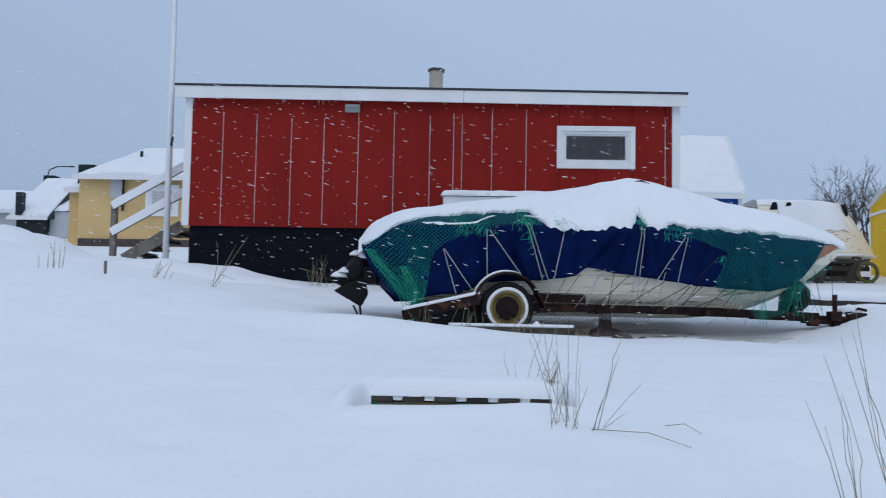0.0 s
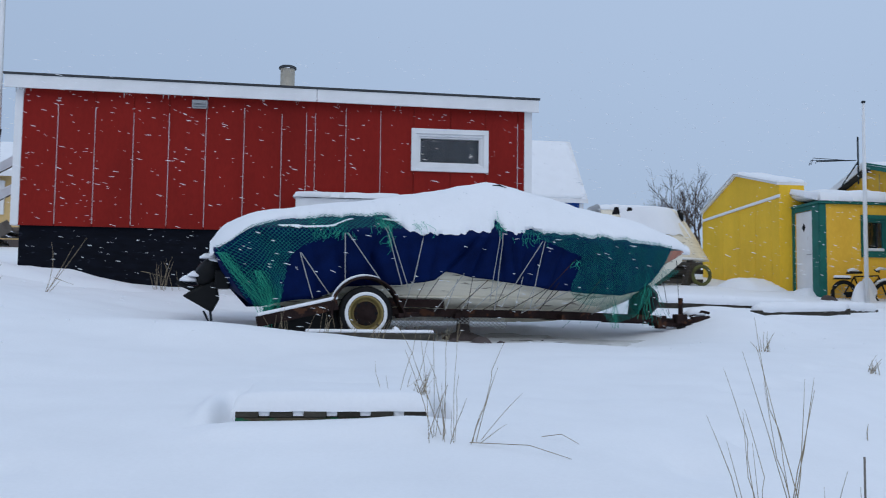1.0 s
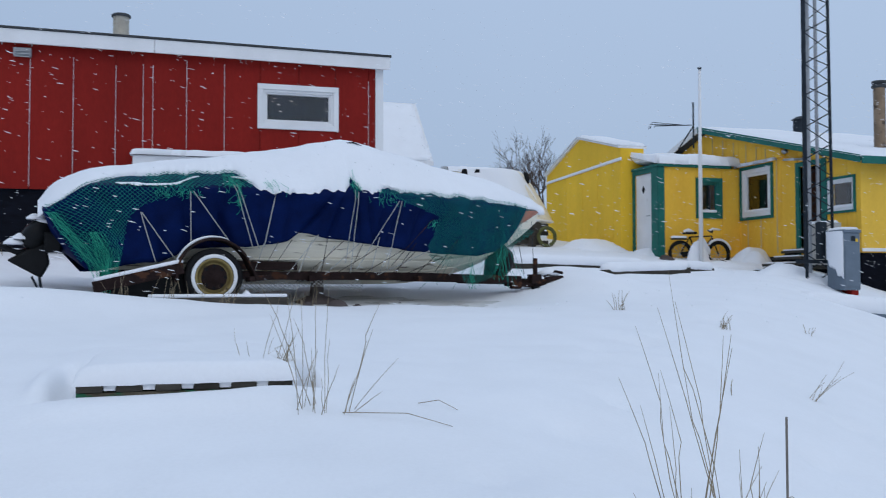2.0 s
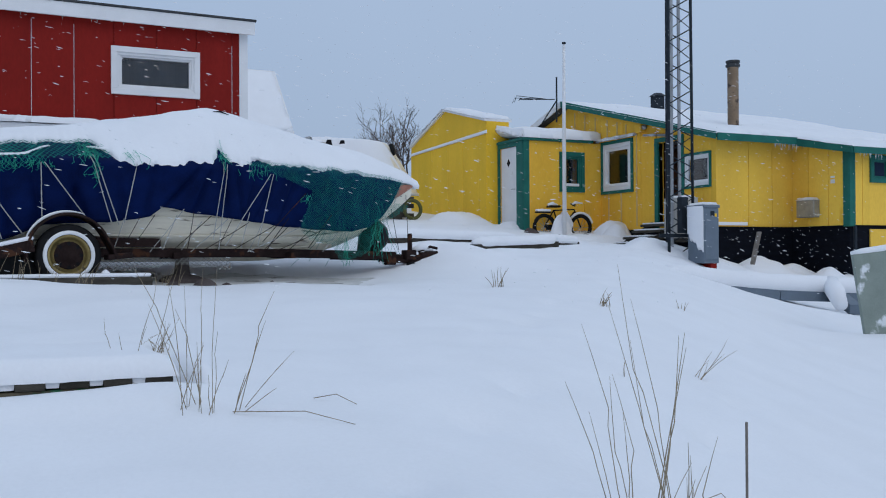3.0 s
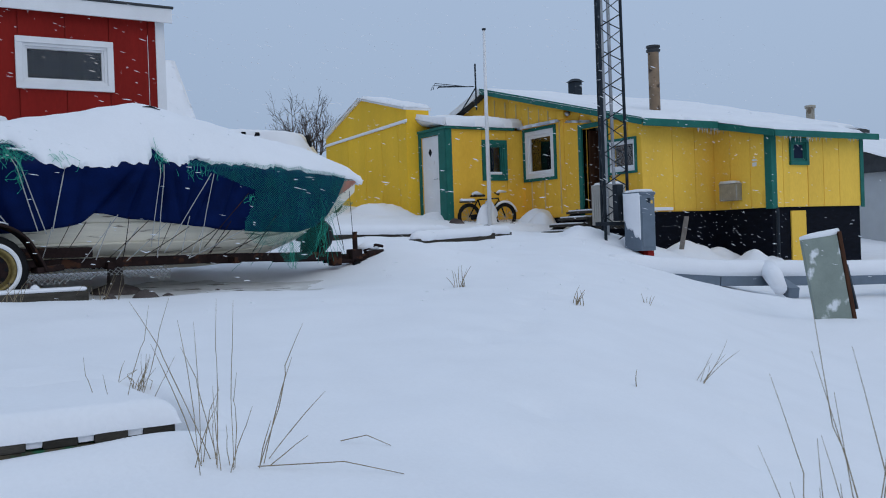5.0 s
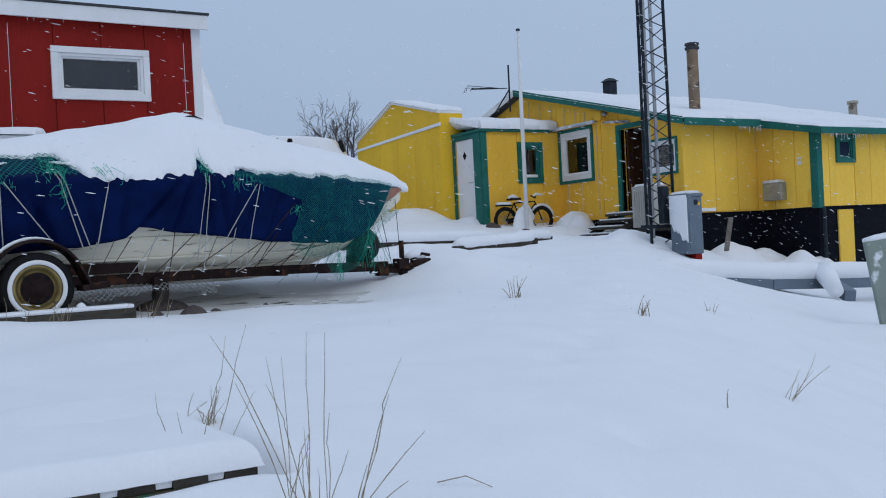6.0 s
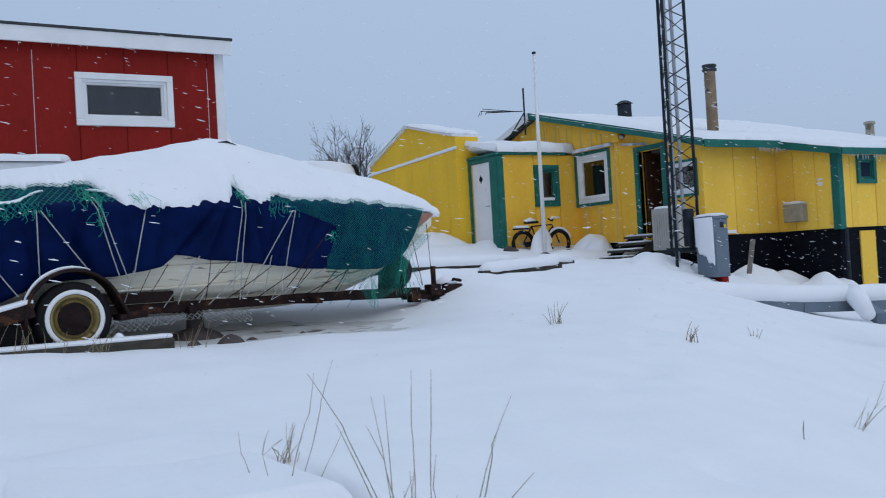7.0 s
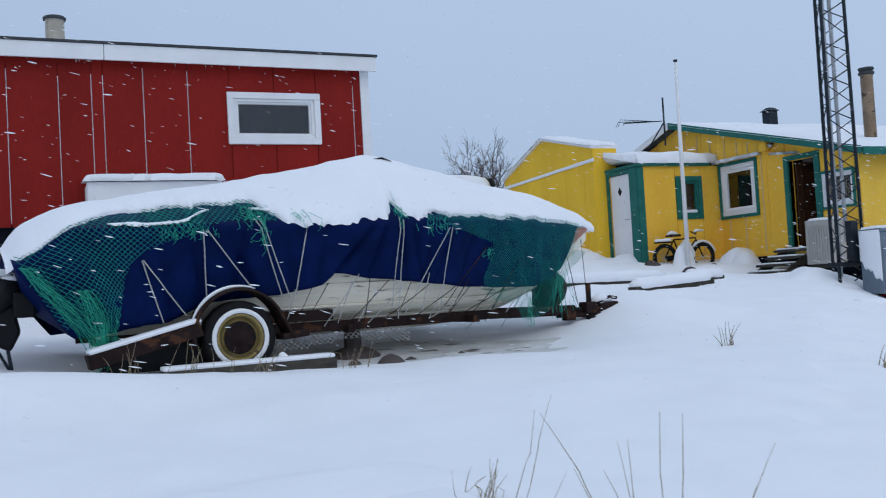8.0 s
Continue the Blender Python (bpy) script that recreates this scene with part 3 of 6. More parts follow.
part("diamond_pane", Mesh().hexa([(AX - 0.006, 17.52, 3.66), (AX - 0.006, 17.44, 3.76), (AX - 0.006, 17.52, 3.86), (AX - 0.006, 17.60, 3.76),
                                  (AX + 0.002, 17.52, 3.66), (AX + 0.002, 17.44, 3.76), (AX + 0.002, 17.52, 3.86), (AX + 0.002, 17.60, 3.76)]), DARK, door)
part("handle", Mesh().tube([(AX - 0.05, 17.20, 3.12), (AX - 0.05, 17.30, 3.12)], 0.012, 6).tube([(AX - 0.05, 17.21, 3.12), (AX, 17.21, 3.12)], 0.012, 6), GREYMETAL, door)
part("threshold", Mesh().box(AX - 0.05, AX + 0.12, 17.10, 17.92, GB - 0.03, GB + 0.078), TEAL, yel)
part("annex_roof", Mesh().box(AX - 0.07, 13.22, AY - 0.09, 18.0, AT + 0.002, AT + 0.065), TEAL, yel, "teal-edged flat roof", bevel=0.008)
part("annex_snow", snow_slab(lambda u, v: (AX - 0.09 + 2.26 * u, AY - 0.11 + 3.6 * v * (1 if u > 0.12 else 0.4 + 5 * u), AT + 0.06 + 0.34 * v), 60, 44, 0.27, 21), SNOW, yel, "thick rounded snow on the annex", smooth=True)
part("annex_back_roof", Mesh().hexa([(11.72, 18.03, AT), (13.2, 18.03, AT), (13.2, 22.0, AT), (11.72, 22.0, AT), (11.72, 18.03, AT + 0.1), (13.2, 18.03, AT + 0.1), (13.2, 22.0, AT + 0.34), (11.72, 22.0, AT + 0.34)]), FELT, yel)
part("annex_side", Mesh().box(11.66, 13.44, 18.05, 22.0, GB, AT - 0.002), OCHRE, yel)
part("annex_base", Mesh().box(AX + 0.04, 13.5, AY + 0.05, 18.0, 1.7, GB - 0.002), BLACK, yel)
# main part: gable to the low-x side, eaves at low y
MX, MY0, MY1, MZ = 13.5, 12.72, 21.0, GB
RIDGE = (18.12, 5.34)


def main_top(y):
    return 3.96 + (y - 12.7) * (RIDGE[1] - 3.96) / (RIDGE[0] - 12.7) if y < RIDGE[0] else RIDGE[1] - (y - RIDGE[0]) * 0.30


W2, D2, W4 = (15.60, 16.62, 3.12, 4.14), (13.84, 14.56, GB + 0.1, 4.03), (12.95, 13.62, 3.05, 3.58)
mw = Mesh()
wall_sheet(mw, "y", MX, 0.12, MY0, MY1, MZ, 3.9, [(W2[0], W2[1], W2[2], 3.9), D2[:3] + (3.9,), W4])
mw.box(MX + 0.12, 20.5, MY0, MY0 + 0.12, MZ, 3.9)
mw.box(MX + 0.12, 20.5, MY1, MY1 + 0.12, MZ, 3.9)
mw.box(MX + 0.12, 20.5, MY0 + 0.12, MY1, MZ, MZ + 0.1)
mw.box(15.2, 15.3, MY0 + 0.12, MY1, MZ, 3.9)
part("main_wall", mw, OCHRE, yel)
gm2 = Mesh()
for a, b in ((MY0, 13.84), (13.84, 14.56), (14.56, 15.6), (15.6, 16.62), (16.62, RIDGE[0]), (RIDGE[0], MY1)):
    lo = 4.03 if a == 13.84 else 4.14 if a == 15.6 else 3.9
    if main_top(a) - lo > 0.02 or main_top(b) - lo > 0.02:
        gm2.hexa([(MX, a, lo), (MX + 0.12, a, lo), (MX + 0.12, b, lo), (MX, b, lo), (MX, a, max(lo + 0.01, main_top(a))), (MX + 0.12, a, max(lo + 0.01, main_top(a))), (MX + 0.12, b, main_top(b)), (MX, b, main_top(b))])
part("main_gable", gm2, OCHRE, yel)
panels(yel, OCHRE, "y", MX, 0.016, [12.70, 13.1, 13.78, 14.62, 15.2, 15.9, 16.8, 17.3, 17.8, 18.4, 19.0, 19.6, 20.3, 21.0], MZ + 0.02, lambda y: main_top(y) - 0.04,
       [(15.50, 16.72, 3.02, 4.24), (13.76, 14.64, MZ, 4.12), (12.86, 13.70, 2.96, 3.67)])
for y in (15.35, 15.75, 16.1, 16.5, 17.0, 17.45, 17.9):
    part("joint_batten", Mesh().box(MX - 0.03, MX - 0.017, y - 0.015, y + 0.015, 4.36 if y > 15.4 else 2.2, main_top(y) - 0.14), CREAM_Y, yel, "pale batten over the joint")
for y in (15.95, 16.45):
    part("joint_batten", Mesh().box(MX - 0.03, MX - 0.017, y - 0.015, y + 0.015, 2.2, 3.0), CREAM_Y, yel, "pale batten over the joint")
window(yel, "y", MX, 15.48, 16.74, 3.0, 4.26, TEAL, WHITE, trim=0.07, rail=0.10, sill_snow=True)
window(yel, "y", MX, 12.84, 13.72, 2.94, 3.69, TEAL, WHITE, trim=0.05, rail=0.05, sill_snow=True)
part("hood_snow", snow_slab(lambda u, v: (MX - 0.14 + 0.13 * v, 15.3 + 1.6 * u, 4.265 + 0.03 * v), 24, 4, 0.07, 31), SNOW, yel, smooth=True)
part("hood_snow", snow_slab(lambda u, v: (MX - 0.12 + 0.11 * v, 14.2 + 0.85 * u, 4.13 + 0.10 * u), 20, 4, 0.05, 33), SNOW, yel, smooth=True)
for a, b in ((13.70, 13.84), (14.56, 14.68)):
    part("door_jamb", Mesh().box(MX - 0.05, MX + 0.10, a, b, MZ, 4.03), TEAL, yel, bevel=0.006)
part("door_lintel", Mesh().box(MX - 0.05, MX + 0.10, 13.70, 14.68, 4.032, 4.13), TEAL, yel, bevel=0.006)
d2 = part("open_door", Mesh().box(MX + 0.14, MX + 0.80, 14.50, 14.545, MZ + 0.12, 4.0), BROWN, yel, "brown inner door standing open", bevel=0.005)
part("door_panel", Mesh().box(MX + 0.25, MX + 0.70, 14.485, 14.502, 2.4, 3.0), BROWN, d2, bevel=0.006)
part("door_panel", Mesh().box(MX + 0.25, MX + 0.70, 14.485, 14.502, 3.15, 3.85), BROWN, d2, bevel=0.006)
part("hall_wall", Mesh().box(MX + 0.16, MX + 1.65, 13.60, 13.66, MZ + 0.1, 4.03), BROWN, yel)
lampbox = part("outside_lamp", Mesh().box(MX - 0.16, MX - 0.02, 15.02, 15.24, 4.32, 4.52), OCHRE, yel, "yellow lamp box under the eave", bevel=0.015)
part("bulb_cover", Mesh().lathe((MX - 0.1, 14.98, 4.42), "y", [(-0.09, 0.02), (-0.07, 0.05), (0, 0.055), (0.02, 0.03)], 12), GREYMETAL, lampbox, smooth=True)


def roof_plane(y0, z0, y1, z1, x0, x1, t):
    return Mesh().hexa([(x0, y0, z0), (x1, y0, z0), (x1, y1, z1), (x0, y1, z1), (x0, y0, z0 + t), (x1, y0, z0 + t), (x1, y1, z1 + t), (x0, y1, z1 + t)])


part("roof", roof_plane(12.40, 3.90, RIDGE[0], RIDGE[1], MX - 0.28, 20.6, 0.08), FELT, yel)
part("roof_back", roof_plane(RIDGE[0] + 0.002, RIDGE[1], 21.3, 4.40, MX - 0.28, 20.6, 0.08), FELT, yel)
part("bargeboard", roof_plane(12.38, 3.86, RIDGE[0], RIDGE[1] - 0.03, MX - 0.32, MX - 0.285, 0.15), TEAL, yel, bevel=0.005)
part("bargeboard", roof_plane(RIDGE[0] + 0.003, RIDGE[1] - 0.03, 21.3, 4.35, MX - 0.32, MX - 0.285, 0.15), WHITE, yel, "snow-whitened bargeboard", bevel=0.005)
part("eave_board", Mesh().box(MX - 0.28, 15.72, 12.34, 12.375, 3.84, 3.99), TEAL, yel, bevel=0.005)
part("roof_snow", snow_slab(lambda u, v: (MX - 0.33 + 7.0 * u, 12.36 + 5.8 * v, 3.98 + (RIDGE[1] - 3.9) * v), 60, 40, 0.10, 41), SNOW, yel, "even snow on the low-pitched roof", smooth=True)
part("roof_snow", snow_slab(lambda u, v: (MX - 0.33 + 7.0 * u, RIDGE[0] + 3.2 * v, RIDGE[1] + 0.08 - 0.95 * v), 30, 20, 0.10, 43), SNOW, yel, smooth=True)
# the wall under the eaves and the wing that steps out
panels(yel, GOLD, "x", MY0, 0.016, [13.48, 14.35, 15.0, 15.66], MZ + 0.02, 3.9)
WX, WY, WT = 15.58, 11.2, 3.62
part("wing_wall", Mesh().box(WX, 18.5, WY, MY0 - 0.002, GB, WT), GOLD, yel)
panels(yel, GOLD, "y", WX, 0.016, [WY, 11.72, 12.25, 12.70], GB, lambda y: WT + (y - WY) * 0.2)
wing_gap = Mesh().hexa([(WX, WY, WT), (18.5, WY, WT), (18.5, MY0, WT), (WX, MY0, WT), (WX, WY, WT + 0.01), (18.5, WY, WT + 0.01), (18.5, MY0, WT + 0.31), (WX, MY0, WT + 0.31)])
part("wing_top", wing_gap, GOLD, yel)
panels(yel, GOLD, "x", WY, 0.016, [WX, 15.92, 16.68, 17.2, 17.72, 18.5], GB, WT, [(16.12, 16.70, 2.98, 3.54)])
window(yel, "x", WY - 0.01, 16.12, 16.70, 2.98, 3.54, TEAL, TEAL, trim=0.09, rail=0.03)
# thin sheet behind the pane, painted dark in place of a shaded room
part("window_backing", Mesh().box(16.22, 16.60, WY - 0.004, WY - 0.001, 3.08, 3.46), ROOM, yel)
part("corner_board", Mesh().box(WX - 0.04, WX + 0.12, WY - 0.04, WY - 0.018, GB - 0.03, WT), TEAL, yel, bevel=0.005)
part("corner_board", Mesh().box(18.42, 18.54, WY - 0.04, WY - 0.018, GB - 0.03, WT), TEAL, yel, bevel=0.005)
part("corner_board", Mesh().box(WX - 0.045, WX - 0.018, WY - 0.02, WY + 0.13, GB - 0.03, WT), TEAL, yel, bevel=0.005)
part("wing_roof", roof_plane(10.95, 3.60, 12.6, 3.97, WX - 0.2, 18.75, 0.05), FELT, yel)
part("wing_fascia", Mesh().box(WX - 0.2, 18.75, 10.91, 10.945, 3.53, 3.66), TEAL, yel, bevel=0.005)
part("wing_bargeboard", roof_plane(10.93, 3.53, 12.6, 3.86, WX - 0.24, WX - 0.205, 0.14), TEAL, yel, bevel=0.005)
part("wing_snow", snow_slab(lambda u, v: (WX - 0.24 + 3.0 * u, 10.93 + 1.8 * v, 3.655 + 0.40 * v), 40, 14, 0.06, 47), SNOW, yel, smooth=True)
part("base_board", Mesh().box(MX + 0.04, 20.4, MY0 + 0.04, MY1, 0.6, GB - 0.002), BLACK, yel, "black boarded base")
part("base_board", Mesh().box(WX + 0.04, 18.46, WY + 0.04, MY0 + 0.035, 0.3, GB - 0.002), BLACK, yel, "black boarded base")
part("hatch", Mesh().box(16.16, 16.62, WY + 0.0, WY + 0.036, 0.9, 2.04), GOLD, yel, "narrow yellow cellar hatch", bevel=0.006)
part("drip_board", Mesh().box(MX - 0.02, 14.3, MY0 - 0.045, MY0 - 0.018, MZ + 0.02, MZ + 0.09), SNOW, yel, "snow on a narrow ledge", bevel=0.01)
part("downpipe", Mesh().tube([(15.66, WY - 0.06, 2.1), (15.66, WY - 0.06, 1.0)], 0.035, 8), SLATE, yel)
icicles(yel, "x", 12.345, 14.7, 15.7, 3.84, 26, 7, 0.16)
icicles(yel, "x", 10.91, 15.5, 18.0, 3.53, 24, 8, 0.12)
flue2 = part("flue", Mesh().lathe((14.72, 13.55, 4.1), "z", [(0, 0.2), (0.1, 0.19), (0.16, 0.12), (1.62, 0.12)], 20), RUSTPIPE, yel, "tall sooty steel flue", smooth=True)
part("collar", Mesh().lathe((14.72, 13.55, 5.62), "z", [(0, 0.12), (0.02, 0.155), (0.06, 0.155), (0.07, 0.13), (0.10, 0.13), (0.11, 0.155), (0.15, 0.15), (0.16, 0.1)], 20), FELT, flue2, smooth=True)
vent2 = part("roof_vent", Mesh().box(15.80, 16.06, 17.57, 17.83, 5.1, 5.70), SLATE, yel, "square dark roof vent", bevel=0.01)
part("cap", Mesh().hexa([(15.76, 17.53, 5.705), (16.10, 17.53, 5.705), (16.10, 17.87, 5.705), (15.76, 17.87, 5.705), (15.86, 17.63, 5.79), (16.0, 17.63, 5.79), (16.0, 17.77, 5.79), (15.86, 17.77, 5.79)]), SLATE, vent2)
part("small_flue", Mesh().lathe((20.0, 13.6, 4.2), "z", [(0, 0.1), (0.42, 0.1), (0.43, 0.13), (0.5, 0.13), (0.52, 0.0)], 14), PIPE_TAN, yel, smooth=True)
ebx = part("letter_box", Mesh().box(WX - 0.19, WX - 0.018, 11.95, 12.42, 2.30, 2.66), GREYMETAL, yel, "grey box on the wall with snow on top", bevel=0.012)
part("lid_snow", snow_slab(lambda u, v: (WX - 0.21 + 0.19 * u, 11.93 + 0.51 * v, 2.662), 6, 10, 0.06, 50), SNOW, ebx, smooth=True)
part("notice", Mesh().box(WX - 0.022, WX - 0.017, 11.55, 11.66, 2.98, 3.06), WHITE, yel, "two small pale notices")
part("notice", Mesh().box(WX - 0.022, WX - 0.017, 11.55, 11.66, 3.09, 3.13), WHITE, yel, "two small pale notices")

# ---- the covered boat ----
BOAT = (-0.95, 7.6)
S_K = [-0.06, 0.02, 0.2, 0.5, 0.9, 1.3, 1.7, 2.1, 2.55, 2.9, 3.2, 3.6, 4.35, 5.1, 5.45, 5.6, 5.74]
T_K = [2.30, 2.43, 2.55, 2.65, 2.70, 2.76, 2.815, 2.88, 2.97, 3.04, 3.09, 2.99, 2.81, 2.68, 2.55, 2.51, 2.44]


def soft_interp(x, xs, ys, d=0.09):
    return sum(float(np.interp(x + k * d, xs, ys)) for k in (-1, 0, 1)) / 3


def b_top(s):
    return soft_interp(s, S_K, T_K)


def b_w(s):
    if s < 0.25:
        return 0.84 + 0.08 * sm(-0.06, 0.25, s)
    return 0.92 * max(0.03, 1 - (max(0, s - 2.6) / 3.14) ** 2.3)


def b_g(s):
    return 2.44 - 0.03 * sm(4, 5.7, s) - 0.25 * sm(0.4, -0.08, s)


def skirt_low(s):
    return float(np.interp(s, [0, 1.0, 1.35, 1.9, 2.15, 2.3, 2.42, 2.8, 3.2, 3.7, 4.1, 4.6, 4.85, 5.1, 5.3, 5.44], [1.64, 1.72, 1.86, 1.88, 1.92, 1.95, 2.04, 1.98, 1.92, 1.86, 1.84, 1.82, 1.87, 2.0, 2.2, 2.40])) + 0.012 * nz(s * 5, 1.7)


CREASES = [(1.22, 0.10, 0.05, 0.035), (1.50, 0.22, 0.06, 0.03), (1.66, -0.10, 0.05, 0.03), (1.98, 0.06, 0.03, 0.03), (2.34, -0.08, 0.035, 0.03), (2.78, -0.34, 0.07, 0.03), (2.90, -0.16, 0.06, 0.025),
           (3.04, 0.03, 0.06, 0.03), (3.16, 0.10, 0.05, 0.025), (3.38, -0.12, 0.04, 0.025), (3.62, -0.25, 0.05, 0.03), (3.85, -0.2, 0.04, 0.03), (0.95, 0.12, 0.03, 0.03)]


def pleat(s, k, sd):
    """Creases of the hanging cover: soft sags between sharp ridges that lean a little."""
    a = abs(nz(s * 1.7 + 0.5 * k, k * 0.4, sd * 3.0))
    c = abs(nz(s * 4.1 - 0.9 * k, k * 0.9, sd * 5.0 + 9))
    cut = sum(d * math.exp(-((s - c0 - ln * k) / w) ** 2) for c0, ln, d, w in CREASES if abs(s - c0 - ln * k) < 0.2)
    return -1.0 * cut * (0.3 + 0.7 * math.sin(2.6 * min(1, k + 0.08))) + (0.07 * (0.20 - a) + 0.045 * (0.18 - c)) * (0.35 + 0.65 * k) * sm(5.2, 4.6, s) + 0.006 * nz(s * 9, k * 5, sd)


def cover(s, p, out=0.0):
    """A place on the cover: p from -1 (near skirt hem) over the ridge to 1 (far hem)."""
    a, sd = abs(p), (-1 if p < 0 else 1)
    w, g, t = b_w(s), b_g(s), b_top(s)
    if a <= 0.5:
        k = a / 0.5
        n, z = w * k, g + (t - g) * (1 - k ** 1.5)
        return s, sd * (n + out * k * 0.7), z + out * (1 - 0.4 * k)
    k = (a - 0.5) / 0.5
    fold = pleat(s, k, sd)
    return s + 0.40 * k * sm(0.9, -0.05, s), sd * (w * (1 - 0.09 * k) + fold + out), g + (skirt_low(s) - g) * k


def near(s, z, out):
    """The near side of the covered boat at height z."""
    w, g, t = b_w(s), b_g(s), b_top(s)
    if z > g:
        k = max(0.0, 1 - (z - g) / max(0.01, t - g)) ** (1 / 1.5)
        return s, -(w * k + out * 0.7), z + out * 0.6
    k = min(1.7, (g - z) / 0.62)
    return s + 0.40 * min(1, k) * sm(0.9, -0.05, s), -(w * (1 - 0.09 * k) + out + max(0, pleat(s, min(1, k), -1))), z


boat = thing("covered_boat", "white motorboat under a blue tarpaulin, loaded with snow", "boat", (*BOAT, 1.45), rz=6.0)


def on_boat(m):
    m.v = [(p[0], p[1], p[2] - 1.45) for p in m.v]
    return m


def bpart(name, m, mat, parent=None, **kw):
    return part(name, on_boat(m), mat, parent or boat, local=True, **kw)


def hull_pt(s, k):
    """Hull: k 0 keel, 0.45 chine, 1 gunwale, for one side."""
    keel = 1.50 + 0.80 * (max(0, s - 3.4) / 2.3) ** 2.6
    w = b_w(s) * 0.89
    lift = 0.24 * (1 - 0.6 * sm(3.4, 5.7, s))
    if k < 0.45:
        t = k / 0.45
        return 0.80 * w * t * (1 - 0.35 * sm(3.0, 5.7, s)), keel + lift * t ** 1.3 + (0.012 if 0.5 < t < 0.62 else 0)
    t = (k - 0.45) / 0.55
    n0 = 0.80 * w * (1 - 0.35 * sm(3.0, 5.7, s))
    return n0 + (w - n0) * t ** 0.8, keel + lift + (b_g(s) - 0.03 + 0.03 * sm(5.2, 5.6, s) - keel - lift) * t


hull = Mesh()
for side in (-1, 1):
    hull.grid(lambda u, v, sd=side: (0.34 + 5.34 * u + 0.42 * (1 - v) * (1 - u) ** 6, sd * hull_pt(0.34 + 5.34 * u, v)[0], hull_pt(0.34 + 5.34 * u, v)[1]), 60, 14)
hull.grid(lambda u, v: (0.34 + 0.42 * (1 - v), (2 * u - 1) * hull_pt(0.34, v)[0], hull_pt(0.34, v)[1]), 8, 8)
bpart("hull", hull, HULL, smooth=True)
strake = Mesh()
for k in (0.30, 0.47, 0.62):
    strake.tube([(s, -hull_pt(s, k)[0] - 0.006, hull_pt(s, k)[1]) for s in np.linspace(0.9, 5.2, 40)], 0.011, 5)
bpart("strake", strake, HULL)
flare = Mesh().grid(lambda u, v: (5.05 + 0.63 * u, -hull_pt(5.05 + 0.63 * u, 0.66 + 0.33 * v)[0] - 0.014, hull_pt(5.05 + 0.63 * u, 0.66 + 0.33 * v)[1]), 16, 5)
bpart("bow_stripe", flare, HULLRED, label="faded red stripe at the bow", smooth=True, solid=0.006)
tarp = Mesh().grid(lambda u, v: cover(-0.05 + 5.49 * u, 2 * v - 1), 255, 60)
tarp.grid(lambda u, v: (0.1 + (cover(-0.05, 2 * u - 1)[0] - 0.1) * v, cover(-0.05, 2 * u - 1)[1] * v, 1.88 + (cover(-0.05, 2 * u - 1)[2] - 1.88) * v), 30, 6)
bpart("tarpaulin", tarp, TARP, smooth=True, solid=0.006, label="creased dark blue tarpaulin")


def snow_edge(s, sd):
    e = 0.49 + 0.03 * nz(s * 3.5, sd * 3) + 0.028 * nz(s * 11, sd * 5) + 0.016 * nz(s * 27, sd)
    if sd < 0:
        e -= 0.19 * sm(0.25, 0.7, s) * sm(2.02, 1.75, s)
        e -= 0.02 + 0.05 * abs(nz(s * 3.1, 8.0)) + 0.07 * math.exp(-((s - 3.02) / 0.05) ** 2)
    return e + 0.04 * math.exp(-((s - 2.4) / 0.5) ** 2)


def snow_at(u, v):
    s = -0.06 + 5.80 * u
    q = 2 * v - 1
    p = q * snow_edge(s, -1 if q < 0 else 1)
    th = 0.085 * math.sqrt(max(0, 1 - abs(q) ** 4)) * (1 + 0.12 * nz(s * 2.2, q * 2, 6)) * (1 - 0.3 * sm(4.5, 5.7, s)) + 0.012 * nz(s * 6, q * 5, 3) * (1 - abs(q))
    x, y, z = cover(s, p, th + 0.004)
    end = sm(0.03, 0, u)
    return x + 0.03 * sm(0.95, 1, u) - 0.05 * math.sqrt(max(0, end * (1 - 0.6 * end))), y * (1 - 0.12 * end), z - 0.05 * sm(0.97, 1.0, u) - 0.07 * end ** 2


bsnow = Mesh().grid(snow_at, 420, 60)
tagged(part("snow_cover", on_boat(bsnow), SNOW, boat, "thick rounded snow along the top", smooth=True, local=True), kind="")
def streak(s0, s1, za, zb, half, seed):
    """A ragged strip of snow lying in a fold of the cover."""
    def fn(u, v):
        q = s0 + (s1 - s0) * u
        zc = za + (zb - za) * sm(0.6, 1.0, u) + 0.012 * nz(q * 5, seed)
        h = half * (0.35 + 1.3 * abs(nz(q * 7, seed + 2))) * max(0.0, math.sin(3.1416 * u)) ** 0.5
        return near(q, zc + (2 * v - 1) * h + 0.006 * nz(q * 30, v * 3, seed), 0.026 + 0.016 * (1 - (2 * v - 1) ** 2))
    return Mesh().grid(fn, 60, 8)


for row in ((0.60, 1.42, 2.465, 2.58, 0.024, 4), (1.74, 2.12, 2.585, 2.575, 0.035, 9), (3.05, 3.55, 2.56, 2.53, 0.02, 13)):
    bpart("snow_streak", streak(*row), SNOW, smooth=True, label="streak of snow caught in a fold")
mark = Mesh().tube([near(3.14, 3.05, 0.10), near(3.22, 3.05, 0.11), near(3.30, 3.02, 0.10)], [0.003, 0.010, 0.003], 6)
bpart("cover_peak", mark, PLASTIC, label="dark tip of the cover's prop")


